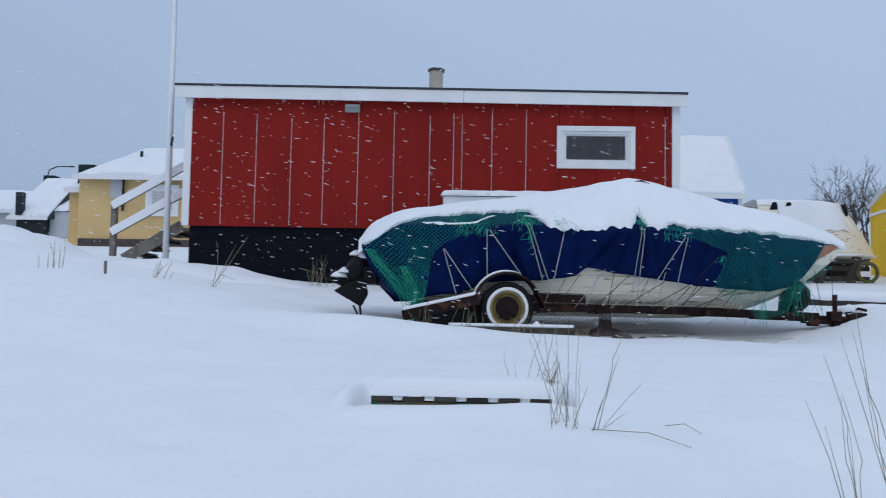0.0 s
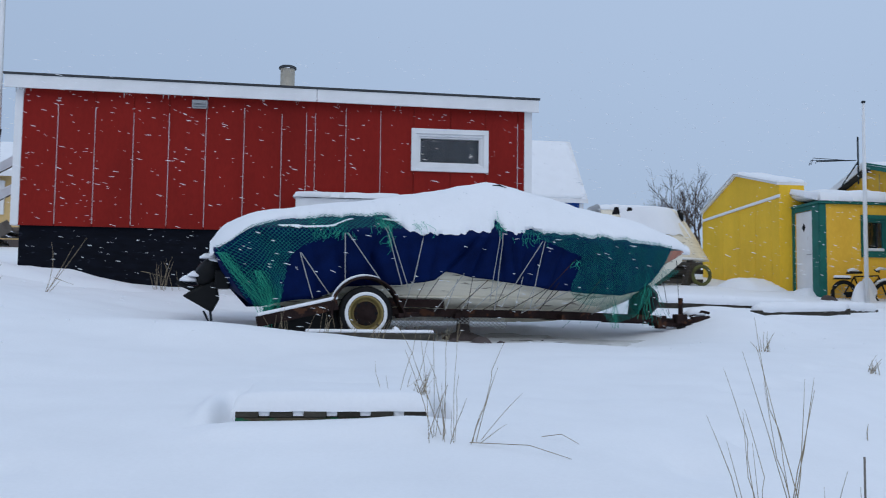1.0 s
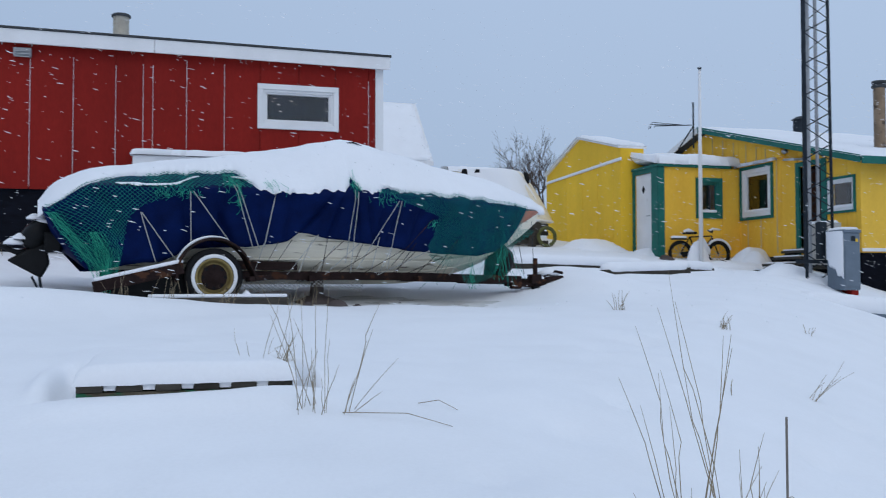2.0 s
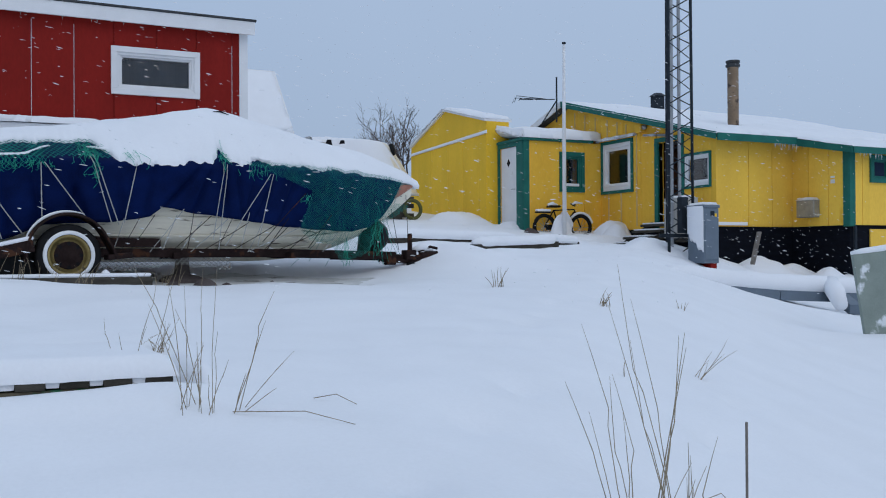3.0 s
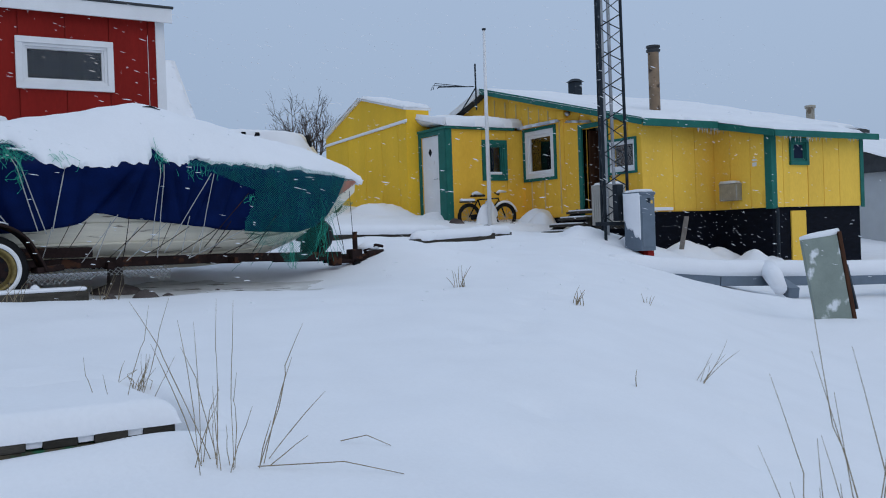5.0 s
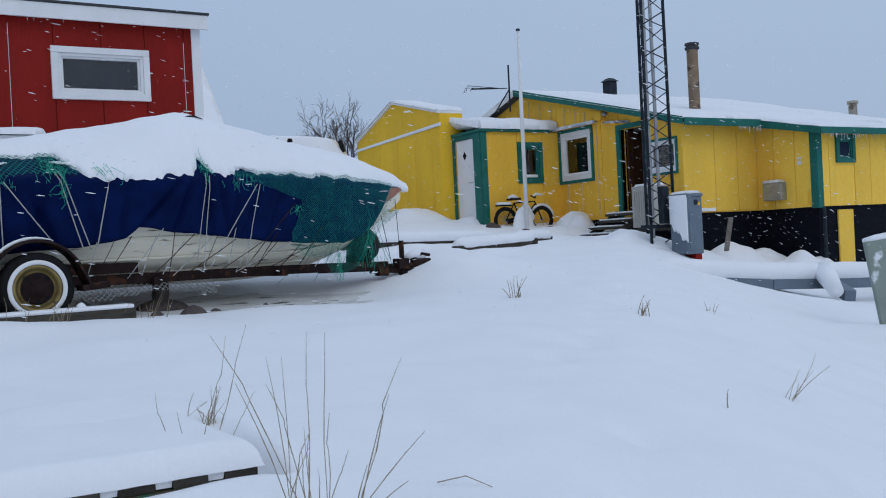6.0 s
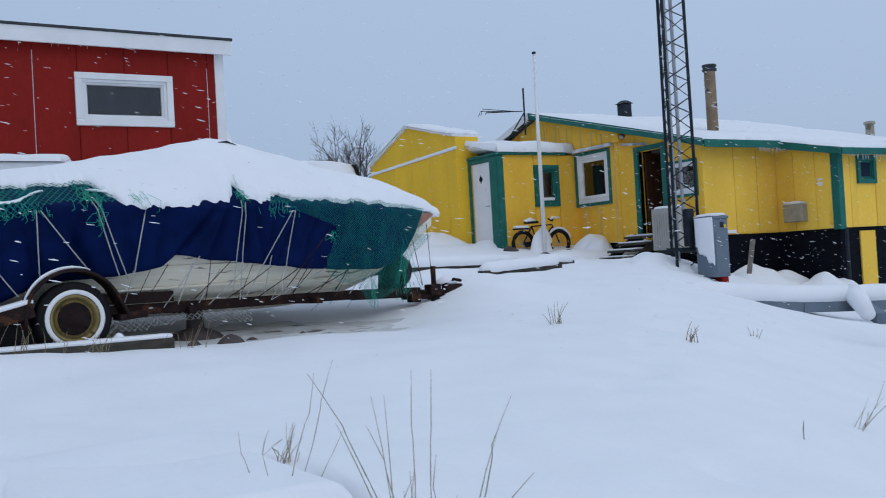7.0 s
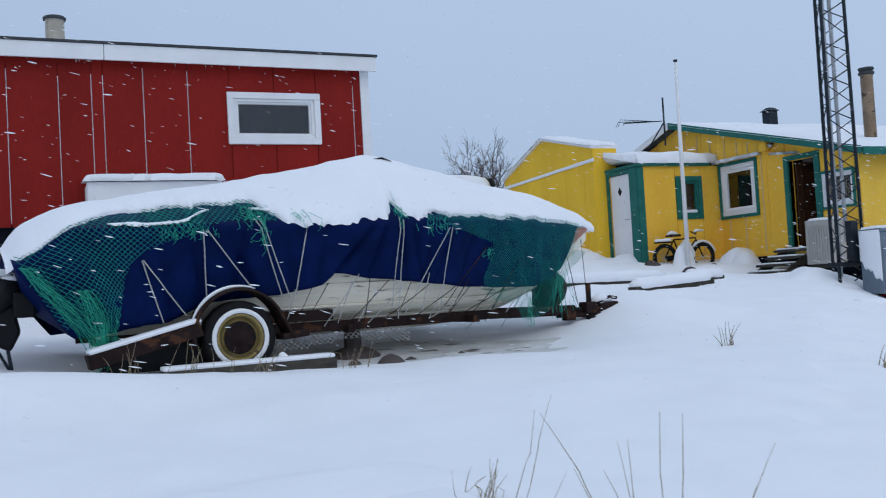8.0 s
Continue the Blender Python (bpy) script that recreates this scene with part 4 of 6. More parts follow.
def netting(inside, s0, s1, z0, z1, cell, r, out, seed, slope=0.78):
    """Knotted diamond mesh laid over the near side of the boat where inside(s, z) holds."""
    m = Mesh()
    step = cell * 0.5
    n_lines = int((s1 - s0 + (z1 - z0) / slope) / cell) + 2
    for sgn in (1, -1):
        for i in range(-int((z1 - z0) / slope / cell) - 1, n_lines):
            run, k = [], 0
            while z0 + k * step * slope <= z1:
                z = z0 + k * step * slope
                s = s0 + i * cell + (k * step if sgn > 0 else (z1 - z0) / slope - k * step)
                wz = 0.02 * nz(s * 3, z * 3, seed)
                ok = s0 <= s <= s1 and inside(s + wz, z + wz)
                if ok:
                    run.append(near(s + wz, z + wz, out + 0.012 * nz(s * 5, z * 5, seed + 1)))
                if (not ok or z0 + (k + 1) * step * slope > z1) and len(run) > 1:
                    m.tube(run, r, 3, caps=False)
                if not ok:
                    run = []
                k += 1
    return m


def stern_net(s, z):
    edge = float(np.interp(z, [1.30, 1.45, 1.7, 2.18, 2.30, 2.40, 2.7], [0.30, 0.42, 0.50, 0.74, 0.95, 1.32, 1.4]))
    return z < b_g(s) + 0.55 * (b_top(s) - b_g(s)) and s < edge + 0.02 * nz(z * 9, 2) and z > 1.36 + 0.08 * nz(s * 7, 5) + 0.35 * sm(0.25, 0.0, s) + 0.12 * sm(0.3, 0.45, s)


def bow_net(s, z):
    edge = float(np.interp(z, [1.5, 1.83, 2.25, 2.35, 2.46, 2.6], [4.25, 3.88, 4.02, 3.70, 3.35, 3.1]))
    low = float(np.interp(s, [3.8, 4.3, 4.45, 4.6, 4.85, 5.0, 5.2, 5.5, 5.74], [1.78, 1.66, 1.50, 1.50, 1.60, 1.78, 1.96, 2.10, 2.22]))
    if z > 2.17 and s > float(np.interp(z, [2.0, 2.2, 2.4], [5.1, 5.3, 5.44])) + 0.015:
        return False
    return s > edge + 0.03 * nz(z * 8, 7) and z > low + 0.04 * nz(s * 6, 9)


def top_net(s, z):
    hem = 2.41 + 0.05 * sm(1.3, 1.5, s) + 0.02 * nz(s * 8, 3)
    return 0.9 < s < 1.95 and hem < z < b_top(s) - 0.03 - 0.05 * abs(s - 1.5)


net = thing("fishing_net", "green fishing net draped over the boat's ends", "net", (*BOAT, 1.45), rz=6.0)
bpart("stern_net", netting(stern_net, -0.05, 1.4, 1.30, 2.62, 0.050, 0.0022, 0.03, 3), NET, net)
bpart("bow_net", netting(bow_net, 3.0, 5.76, 1.46, 2.52, 0.029, 0.0013, 0.03, 6), NET, net)
bpart("top_net", netting(top_net, 0.85, 2.0, 2.4, 2.8, 0.050, 0.0022, 0.03, 9), NET, net)
rnd = random.Random(11)
bunch = Mesh()
for cs, cz, w, h, n in ((1.72, 2.54, 0.10, 0.10, 60), (3.02, 2.54, 0.04, 0.12, 34), (1.2, 2.42, 0.25, 0.02, 40), (1.78, 2.40, 0.03, 0.12, 30), (3.4, 2.44, 0.2, 0.02, 26), (0.42, 1.62, 0.06, 0.16, 26), (5.0, 1.80, 0.2, 0.2, 14), (3.97, 2.2, 0.03, 0.03, 14), (2.15, 2.53, 0.15, 0.04, 18)):
    for _ in range(int(n * 0.7)):
        pts, s, z = [], rnd.gauss(cs, w * 0.5), rnd.gauss(cz, h * 0.5)
        for _ in range(5):
            pts.append(near(s, z, 0.04 + rnd.uniform(0, 0.04)))
            s, z = s + rnd.gauss(0, 0.016), z + rnd.gauss(-0.016, 0.014)
        bunch.tube(pts, 0.0018, 3, caps=False)
NETPALE = material("faded green netting", (0.035, 0.40, 0.27), 0.6, vary=0.25, scale=8, bump=0)
# gathered folds of the net that hang down past the stern and under the bow
for (sa, za), (sb, zb), w, n in (((0.0, 2.18), (0.10, 1.55), 0.045, 26), ((0.22, 2.0), (0.22, 1.36), 0.055, 32), ((4.5, 1.72), (4.52, 1.44), 0.05, 8), ((5.0, 1.9), (4.95, 1.55), 0.07, 9)):
    for _ in range(n):
        o, wav, pts = rnd.gauss(0, w), rnd.uniform(0, 6.28), []
        for k in range(8):
            t = k / 7
            pts.append(near(sa + (sb - sa) * t + o * (0.6 + 0.7 * t) + 0.018 * math.sin(wav + 9 * t) + rnd.gauss(0, 0.006), za + (zb - za) * min(1.0, t * rnd.uniform(0.97, 1.03)), 0.045 + rnd.uniform(-0.01, 0.03)))
        bunch.tube(pts, 0.0015, 3, caps=False)
tagged(bpart("bunched_net", bunch, NETPALE, net, label="tangled bunches of net"), kind="stuff")
lash = Mesh()
for _ in range(16):
    s0 = rnd.uniform(4.3, 5.05)
    a, b = near(s0, rnd.uniform(1.9, 2.2), 0.03), (s0 + rnd.gauss(0.1, 0.2), rnd.uniform(-0.25, -0.05), rnd.uniform(1.42, 1.6))
    mid = ((a[0] + b[0]) / 2, (a[1] + b[1]) / 2, (a[2] + b[2]) / 2 - 0.06)
    lash.tube([a, mid, b], 0.0022, 3, caps=False)
tagged(bpart("hanging_net", lash, NET, net), kind="stuff")
slack = Mesh()
for sgn in (1, -1):
    for i in range(34):
        x = 1.75 + i * 0.05
        pts = []
        for k in range(7):
            px, pz = x + sgn * k * 0.035, 1.585 - k * 0.035 * 0.8
            if 1.8 < px < 3.2 and pz > 1.40 + 0.05 * abs(math.sin(px * 3)):
                pts.append((px, -0.55 - 0.02 * k, pz))
        if len(pts) > 1:
            slack.tube(pts, 0.0035, 3, caps=False)
tagged(bpart("slack_net", slack, ROPE, net, label="pale slack netting under the hull"), kind="stuff")

ROPES = ((0.83, 2.20, 0.98, 1.72), (0.84, 2.20, 1.16, 1.76), (1.30, 2.42, 1.32, 1.84), (1.33, 2.42, 1.72, 1.90), (1.74, 2.50, 1.93, 1.88), (1.77, 2.50, 2.0, 1.86),
         (2.17, 2.52, 2.05, 1.88), (3.02, 2.48, 2.92, 1.72), (3.05, 2.46, 2.98, 1.62), (3.52, 2.40, 3.05, 1.66), (3.55, 2.40, 3.40, 1.66), (3.95, 2.22, 3.45, 1.70),
         (4.3, 2.0, 4.0, 1.64), (2.55, 1.96, 2.42, 1.62), (3.3, 2.0, 3.22, 1.64), (2.8, 1.9, 2.6, 1.62), (3.75, 1.95, 3.5, 1.62))
for s0, z0, s1, z1 in ROPES:
    pts = []
    for k in range(9):
        t = k / 8
        pts.append(near(s0 + (s1 - s0) * t, z0 + (z1 - z0) * t, 0.028 - 0.008 * math.sin(3.14 * t)))
    bpart("lashing_rope", Mesh().tube(pts, 0.0052 if s0 < 2.5 else 0.0042, 5), ROPE if s0 < 3.6 else RUST)

for k, (s0, z0, s1) in enumerate(((2.05, 1.92, 1.95), (2.2, 1.94, 2.02), (2.34, 1.96, 2.1), (2.62, 2.02, 2.3), (2.72, 2.0, 2.66), (2.9, 1.96, 2.5), (3.08, 1.94, 2.7), (3.12, 1.94, 2.95), (3.3, 1.90, 2.8), (3.45, 1.90, 3.3), (3.6, 1.88, 3.1), (3.75, 1.86, 3.45), (3.9, 1.86, 3.3), (4.05, 1.86, 3.75), (4.2, 1.84, 3.6), (4.4, 1.82, 4.2))):
    pts = [near(s0 + (s1 - s0) * t / 6, z0 + (1.60 - z0) * t / 6, 0.012 + 0.02 * math.sin(0.5 * t)) for t in range(7)]
    bpart("hem_line", Mesh().tube(pts, 0.0038, 4), RUST if k % 3 else ROPE)

# ---- outboard motor on the stern ----
motor = thing("outboard_motor", "black outboard motor tilted behind the stern, topped with snow", "motor", (BOAT[0] + 0.13, BOAT[1] + 0.01, 1.41), rz=6.0)
cowl = Mesh().grid(lambda u, v: (-0.22 + 0.15 * math.cos(6.283 * u) * abs(math.sin(3.1416 * v)) ** 0.6 - 0.12 * (v - 0.5), -0.25 + 0.15 * math.sin(6.283 * u) * abs(math.sin(3.1416 * v)) ** 0.6, 2.22 - 0.34 * v), 20, 14)
bpart("cowling", cowl, PLASTIC, motor, smooth=True)
bpart("leg", Mesh().hexa([(-0.50, -0.30, 1.78), (-0.18, -0.30, 1.60), (-0.10, -0.30, 1.75), (-0.15, -0.30, 1.98), (-0.50, -0.18, 1.78), (-0.18, -0.18, 1.60), (-0.10, -0.18, 1.75), (-0.15, -0.18, 1.98)]), PLASTIC, motor, bevel=0.025)
bpart("clamp", Mesh().box(-0.16, 0.0, -0.40, -0.10, 1.86, 2.06), PLASTIC, motor, bevel=0.02)
bpart("skeg", Mesh().tube([(-0.2, -0.24, 1.64), (-0.17, -0.24, 1.42)], 0.014, 6).tube([(-0.27, -0.24, 1.62), (-0.16, -0.24, 1.40)], 0.012, 6), SLATE, motor)
for cx, cz, r in ((-0.44, 1.95, 0.10), (-0.36, 2.00, 0.10), (-0.24, 2.20, 0.09), (-0.16, 2.16, 0.10), (-0.08, 2.10, 0.07)):
    bpart("snow_cap", Mesh().grid(lambda u, v, x=cx, z=cz, q=r: (x + q * math.cos(6.283 * u) * math.sin(1.9 * v) * (1 + 0.2 * nz(u * 5, z)), -0.25 + q * 1.1 * math.sin(6.283 * u) * math.sin(1.9 * v), z + 0.45 * q * math.cos(1.9 * v) * (1 + 0.5 * nz(u * 7, v * 3, z))), 20, 8), SNOW, motor, smooth=True)
bpart("prop_arm", Mesh().tube([(-0.56, -0.24, 1.93), (-0.40, -0.24, 1.86), (-0.2, -0.24, 1.9)], 0.03, 8), PLASTIC, motor)

# ---- the trailer ----
trailer = thing("boat_trailer", "rusty steel boat trailer standing in the snow", "trailer", (*BOAT, 1.45), rz=6.0)
WC = (1.52, -0.97, 1.57)
for sd in (-1, 1):
    bpart("side_beam", Mesh().bar((0.55, 0.72 * sd, 1.60), (3.9, 0.50 * sd, 1.585), 0.06, 0.09), RUST, trailer, bevel=0.006)
    bpart("side_beam", Mesh().bar((3.88, 0.50 * sd, 1.585), (5.35, 0.06 * sd, 1.555), 0.06, 0.09), RUST, trailer, bevel=0.006)
bpart("upper_rail", Mesh().bar((1.72, -0.68, 1.70), (2.45, -0.64, 1.69), 0.05, 0.09), RUST, trailer, bevel=0.006)
for s in (0.7, 1.5, 2.6, 3.85):
    bpart("cross_beam", Mesh().bar((s, -0.9 if s == 1.5 else -0.7, 1.56), (s, 0.9 if s == 1.5 else 0.7, 1.56), 0.06, 0.06), RUST, trailer)
bpart("tongue", Mesh().bar((4.6, 0.0, 1.55), (5.86, 0.0, 1.52), 0.08, 0.08), RUST, trailer, bevel=0.008)
bpart("coupling", Mesh().bar((5.80, 0.0, 1.54), (6.05, 0.0, 1.56), 0.09, 0.10), RUST, trailer, bevel=0.02)
bpart("coupling_handle", Mesh().tube([(5.78, 0.0, 1.6), (5.95, 0.0, 1.66), (6.05, 0, 1.64)], 0.018, 6), RUST, trailer)
bpart("number_plate", Mesh().box(5.12, 5.36, -0.10, -0.092, 1.555, 1.59), WHITE, trailer, label="small blank pale plate")
bpart("jockey_post", Mesh().tube([(5.62, -0.07, 1.38), (5.62, -0.07, 1.82)], 0.03, 8), RUST, trailer)
bpart("jockey_clamp", Mesh().box(5.55, 5.69, -0.12, 0.02, 1.50, 1.62), RUST, trailer, bevel=0.01)
bpart("jockey_wheel", Mesh().lathe((5.62, -0.10, 1.40), "y", [(-0.03, 0.05), (-0.03, 0.075), (0.03, 0.075), (0.03, 0.05)], 14), RUBBER, trailer, smooth=True)
bpart("winch_post", Mesh().bar((5.0, 0.0, 1.56), (5.05, 0.0, 2.0), 0.08, 0.10), RUST, trailer, bevel=0.006)
bpart("winch_drum", Mesh().lathe((5.10, -0.13, 1.86), "y", [(0, 0.02), (0, 0.12), (0.05, 0.13), (0.2, 0.12), (0.25, 0.0)], 16), PLASTIC, trailer, smooth=True)
lump = Mesh().grid(lambda u, v: (5.12 + 0.17 * math.cos(6.283 * u) * math.sin(3.1416 * v) * (1 + 0.35 * nz(3 * math.cos(6.283 * u), 3 * math.sin(6.283 * u), 4 * v)), -0.08 + 0.15 * math.sin(6.283 * u) * math.sin(3.1416 * v), 1.78 + 0.20 * math.cos(3.1416 * v) * (1 + 0.3 * nz(2 * u, 5 * v, 3))), 28, 16)
bpart("winch", lump, PLASTIC, trailer, smooth=True, label="dark wrapped winch in a tangle of net")
bpart("tongue_jack", Mesh().box(5.28, 5.40, -0.14, -0.02, 1.44, 1.60), RUST, trailer, bevel=0.015)
bpart("tongue_clutter", Mesh().bar((5.2, -0.06, 1.50), (5.95, -0.05, 1.47), 0.05, 0.05), RUST, trailer, bevel=0.01)
bpart("tongue_snow", Mesh().tube([(5.72, 0.02, 1.62), (5.85, 0.03, 1.66), (6.0, 0.03, 1.62)], [0.03, 0.06, 0.03], 8), SNOW, trailer, smooth=True)
bpart("bow_stop", Mesh().tube([(5.15, -0.1, 2.0), (5.2, 0.1, 1.96)], 0.06, 10), RUBBER, trailer)
bpart("guy_wire", Mesh().tube([(5.58, -0.04, 2.42), (5.60, -0.06, 1.80)], 0.004, 4).tube([(5.35, -0.1, 2.12), (5.45, -0.1, 1.62)], 0.005, 4), SLATE, trailer)
wheel = bpart("wheel", Mesh().lathe(WC, "y", [(0.09, 0.17), (0.09, 0.25), (0.06, 0.285), (-0.06, 0.285), (-0.085, 0.27), (-0.09, 0.245), (-0.085, 0.19), (-0.06, 0.17)], 40), RUBBER, trailer, smooth=True, label="worn tyre with a white sidewall")
bpart("whitewall", Mesh().lathe(WC, "y", [(-0.088, 0.226), (-0.097, 0.219), (-0.097, 0.199), (-0.088, 0.190)], 40), WHITE, wheel, smooth=True)
bpart("rim", Mesh().lathe(WC, "y", [(-0.075, 0.19), (-0.085, 0.185), (-0.08, 0.165), (-0.04, 0.155), (-0.03, 0.13), (-0.045, 0.12), (-0.04, 0.09), (-0.06, 0.07), (-0.065, 0.04), (-0.065, 0.0)], 32), RIMGOLD, wheel, smooth=True)
bpart("hub_disc", Mesh().lathe(WC, "y", [(-0.062, 0.128), (-0.068, 0.124), (-0.066, 0.10), (-0.072, 0.06), (-0.085, 0.05), (-0.088, 0.0)], 24), RUST, wheel, smooth=True)
for k in range(8):
    a = k * 0.785
    bpart("rim_hole", Mesh().lathe((WC[0] + 0.108 * math.cos(a), WC[1] - 0.070, WC[2] + 0.108 * math.sin(a)), "y", [(0, 0.0), (-0.002, 0.017), (0.004, 0.017)], 8), DARK, wheel)
fend = Mesh()


def fender_at(u, v):
    a = 3.35 - 3.5 * u
    r = 0.36 + 0.012 * math.sin(3.14 * v)
    x, z = WC[0] + r * math.cos(a), WC[2] + 0.02 + r * math.sin(a) * 0.98
    return x + 0.05 * sm(0.85, 1, u), WC[1] - 0.12 + 0.24 * v, z
bpart("fender", fend.grid(fender_at, 28, 5), RUST, trailer, smooth=True, solid=0.02)
bpart("fender_snow", Mesh().tube([(WC[0] + 0.385 * math.cos(a), WC[1] - 0.06, WC[2] + 0.025 + 0.375 * math.sin(a)) for a in np.linspace(2.9, 1.2, 16)], [0.004 + 0.011 * math.sin(3.14 * k / 15) for k in range(16)], 8), SNOW, trailer, smooth=True)
bpart("fender_step", Mesh().bar((1.86, -0.97, 1.55), (2.08, -0.97, 1.57), 0.22, 0.05), RUST, trailer, bevel=0.01)
tailb = bpart("tail_board", Mesh().bar((0.40, -1.0, 1.47), (1.22, -1.0, 1.66), 0.16, 0.11), RUST, trailer, bevel=0.008)
bpart("tail_snow", Mesh().bar((0.40, -1.0, 1.54), (1.22, -1.0, 1.73), 0.16, 0.04), SNOW, tailb, bevel=0.018)
# dark plastic left of the wheel; its black also paints in the shadow there
bpart("under_shade_board", Mesh().hexa([(0.5, -0.86, 1.36), (1.35, -0.86, 1.36), (1.35, -0.82, 1.36), (0.5, -0.82, 1.36), (0.55, -0.86, 1.48), (1.3, -0.86, 1.64), (1.3, -0.82, 1.64), (0.55, -0.82, 1.48)]), PLASTIC, trailer)
bpart("axle", Mesh().tube([(1.52, -0.9, 1.57), (1.52, 0.9, 1.57)], 0.035, 8), RUST, trailer)
far_wheel = bpart("wheel", Mesh().lathe((1.52, 0.97, 1.57), "y", [(0.09, 0.0), (0.09, 0.25), (0.06, 0.285), (-0.06, 0.285), (-0.09, 0.245), (-0.09, 0.0)], 32), RUBBER, trailer, smooth=True)
stand = bpart("prop_block", Mesh().lathe((2.75, -0.35, 1.18), "z", [(0, 0.26), (0.10, 0.27), (0.16, 0.2), (0.2, 0.08), (0.38, 0.07)], 14), STONE, trailer, smooth=True, label="stone prop under the beam")

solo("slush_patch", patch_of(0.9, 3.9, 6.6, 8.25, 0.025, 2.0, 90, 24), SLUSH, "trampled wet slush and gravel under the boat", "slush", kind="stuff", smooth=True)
plank = thing("plank", "snow-topped timber plank lying before the wheel", "plank", (0.8, 6.55, 1.28))
part("board", Mesh().bar((0.05, 6.52, 1.325), (1.37, 6.60, 1.325), 0.17, 0.09), WOODDARK, plank, bevel=0.008)
part("snow_cap", Mesh().bar((0.05, 6.52, 1.388), (1.36, 6.60, 1.388), 0.17, 0.035), SNOW, plank, bevel=0.016)
solo("snow_lump", mound(0.98, 6.66, 0.08, 0.08, 0.16, 4.0, 14, 6), SNOW, "small lump of snow beside the wheel", "snow", smooth=True)
for k, (x, y, r) in enumerate(((1.9, 6.75, 0.10), (2.15, 6.95, 0.07), (1.6, 6.8, 0.06), (2.6, 6.9, 0.05))):
    solo("stone", mound(x, y, r * 1.4, r, r * 0.9, 20 + k, 12, 6), STONE, "dark wet stone in the slush", "stone", group="stones under the boat", smooth=True)

# ---- the pallet in front ----
MOSSY = material("mossy wood", (0.10, 0.085, 0.06), 0.85, vary=0.4, scale=7, bump=0.4, spots=(0.03, 0.13, 0.07), spot_scale=6, spot_cut=0.52)
PZ0 = 0.985
pallet = thing("pallet", "wooden pallet buried under a slab of snow", "pallet", (0.25, 2.4, 0.86))
for k in range(6):
    x = -0.25 + k * 0.178
    part("deck_board", Mesh().box(x, x + 0.118, 1.83 + 0.006 * (k % 2), 3.0, PZ0, PZ0 + 0.03), WOODDARK, pallet)
for y in (1.88, 2.38, 2.88):
    part("bearer", Mesh().box(-0.25, 0.76, y + 0.04, y + 0.10, PZ0 - 0.07, PZ0 - 0.002), WOODDARK, pallet)


def slab_at(u, v):
    """Snow on the pallet: a rounded front lip that runs back level into the drift and narrows to the rear."""
    if v < 0.3:
        a = 1.5708 * v / 0.3
        y, h = 1.829 + 0.075 * (1 - math.cos(a)), 0.10 * math.sin(a)
    else:
        y, h = 1.904 + 1.1 * (v - 0.3) / 0.7, 0.10
    x0, x1 = -0.272 + 0.02 * sm(1.85, 2.4, y), 0.785 - 0.03 * sm(1.85, 2.4, y)
    side = (1 - abs(2 * u - 1) ** 14) ** 0.5
    x = x0 + (x1 - x0) * u
    return x, y + 0.008 * nz(x * 5, 3.0), PZ0 + 0.031 + h * side * (1 + 0.12 * nz(x * 2, y * 2, 61)) + 0.004 * nz(x * 9, y * 9, 7)


part("snow_slab", Mesh().grid(slab_at, 80, 70), SNOW, pallet, "smooth slab of snow", smooth=True)
for k in range(5):
    x = -0.128 + 0.178 * k
    part("snow_gap", Mesh().hexa([(x, 1.842, PZ0 + 0.006), (x + 0.052, 1.842, PZ0 + 0.006), (x + 0.055, 1.9, PZ0 + 0.006), (x - 0.003, 1.9, PZ0 + 0.006), (x - 0.002, 1.842, PZ0 + 0.035), (x + 0.056, 1.842, PZ0 + 0.035), (x + 0.058, 1.9, PZ0 + 0.035), (x - 0.006, 1.9, PZ0 + 0.035)]), SNOW, pallet)
part("lower_board", Mesh().box(-0.25, 0.755, 1.835, 1.93, PZ0 - 0.022, PZ0 - 0.003), MOSSY, pallet, "mossy lower edge board")

# ---- box against the red wall ----
bx = thing("storage_box", "white storage box with a cap of snow against the red wall", "box", (0.6, 11.6, 1.7))
part("body", Mesh().box(-0.2, 1.40, 11.35, 11.93, 1.7, 3.36), WHITE, bx, bevel=0.02)
part("snow_cap", snow_slab(lambda u, v: (-0.24 + 1.68 * u, 11.3 + 0.64 * v, 3.362 + 0.05 * v), 40, 16, 0.085, 66), SNOW, bx, smooth=True)

# ---- stairs, rails and pole at the red house ----
stairs = thing("entrance_stairs", "weathered wooden entrance stairs with snowy rails", "stairs", (-5.4, 12.9, 2.3))
for k in range(4):
    part("tread", Mesh().box(-5.75 + 0.2 * k, -5.45 + 0.2 * k, 12.75, 13.7, 2.42 + 0.13 * k, 2.46 + 0.13 * k), WOODGREY, stairs, bevel=0.006)
    part("tread_snow", Mesh().box(-5.74 + 0.2 * k, -5.46 + 0.2 * k, 12.76, 13.68, 2.462 + 0.13 * k, 2.50 + 0.13 * k), SNOW, stairs, bevel=0.015)
part("stringer", Mesh().bar((-5.75, 12.74, 2.35), (-4.75, 12.74, 2.95), 0.04, 0.2), WOODGREY, stairs)
part("post", Mesh().box(-6.0, -5.9, 12.72, 12.82, 2.2, 3.34), WOODGREY, stairs, bevel=0.008)
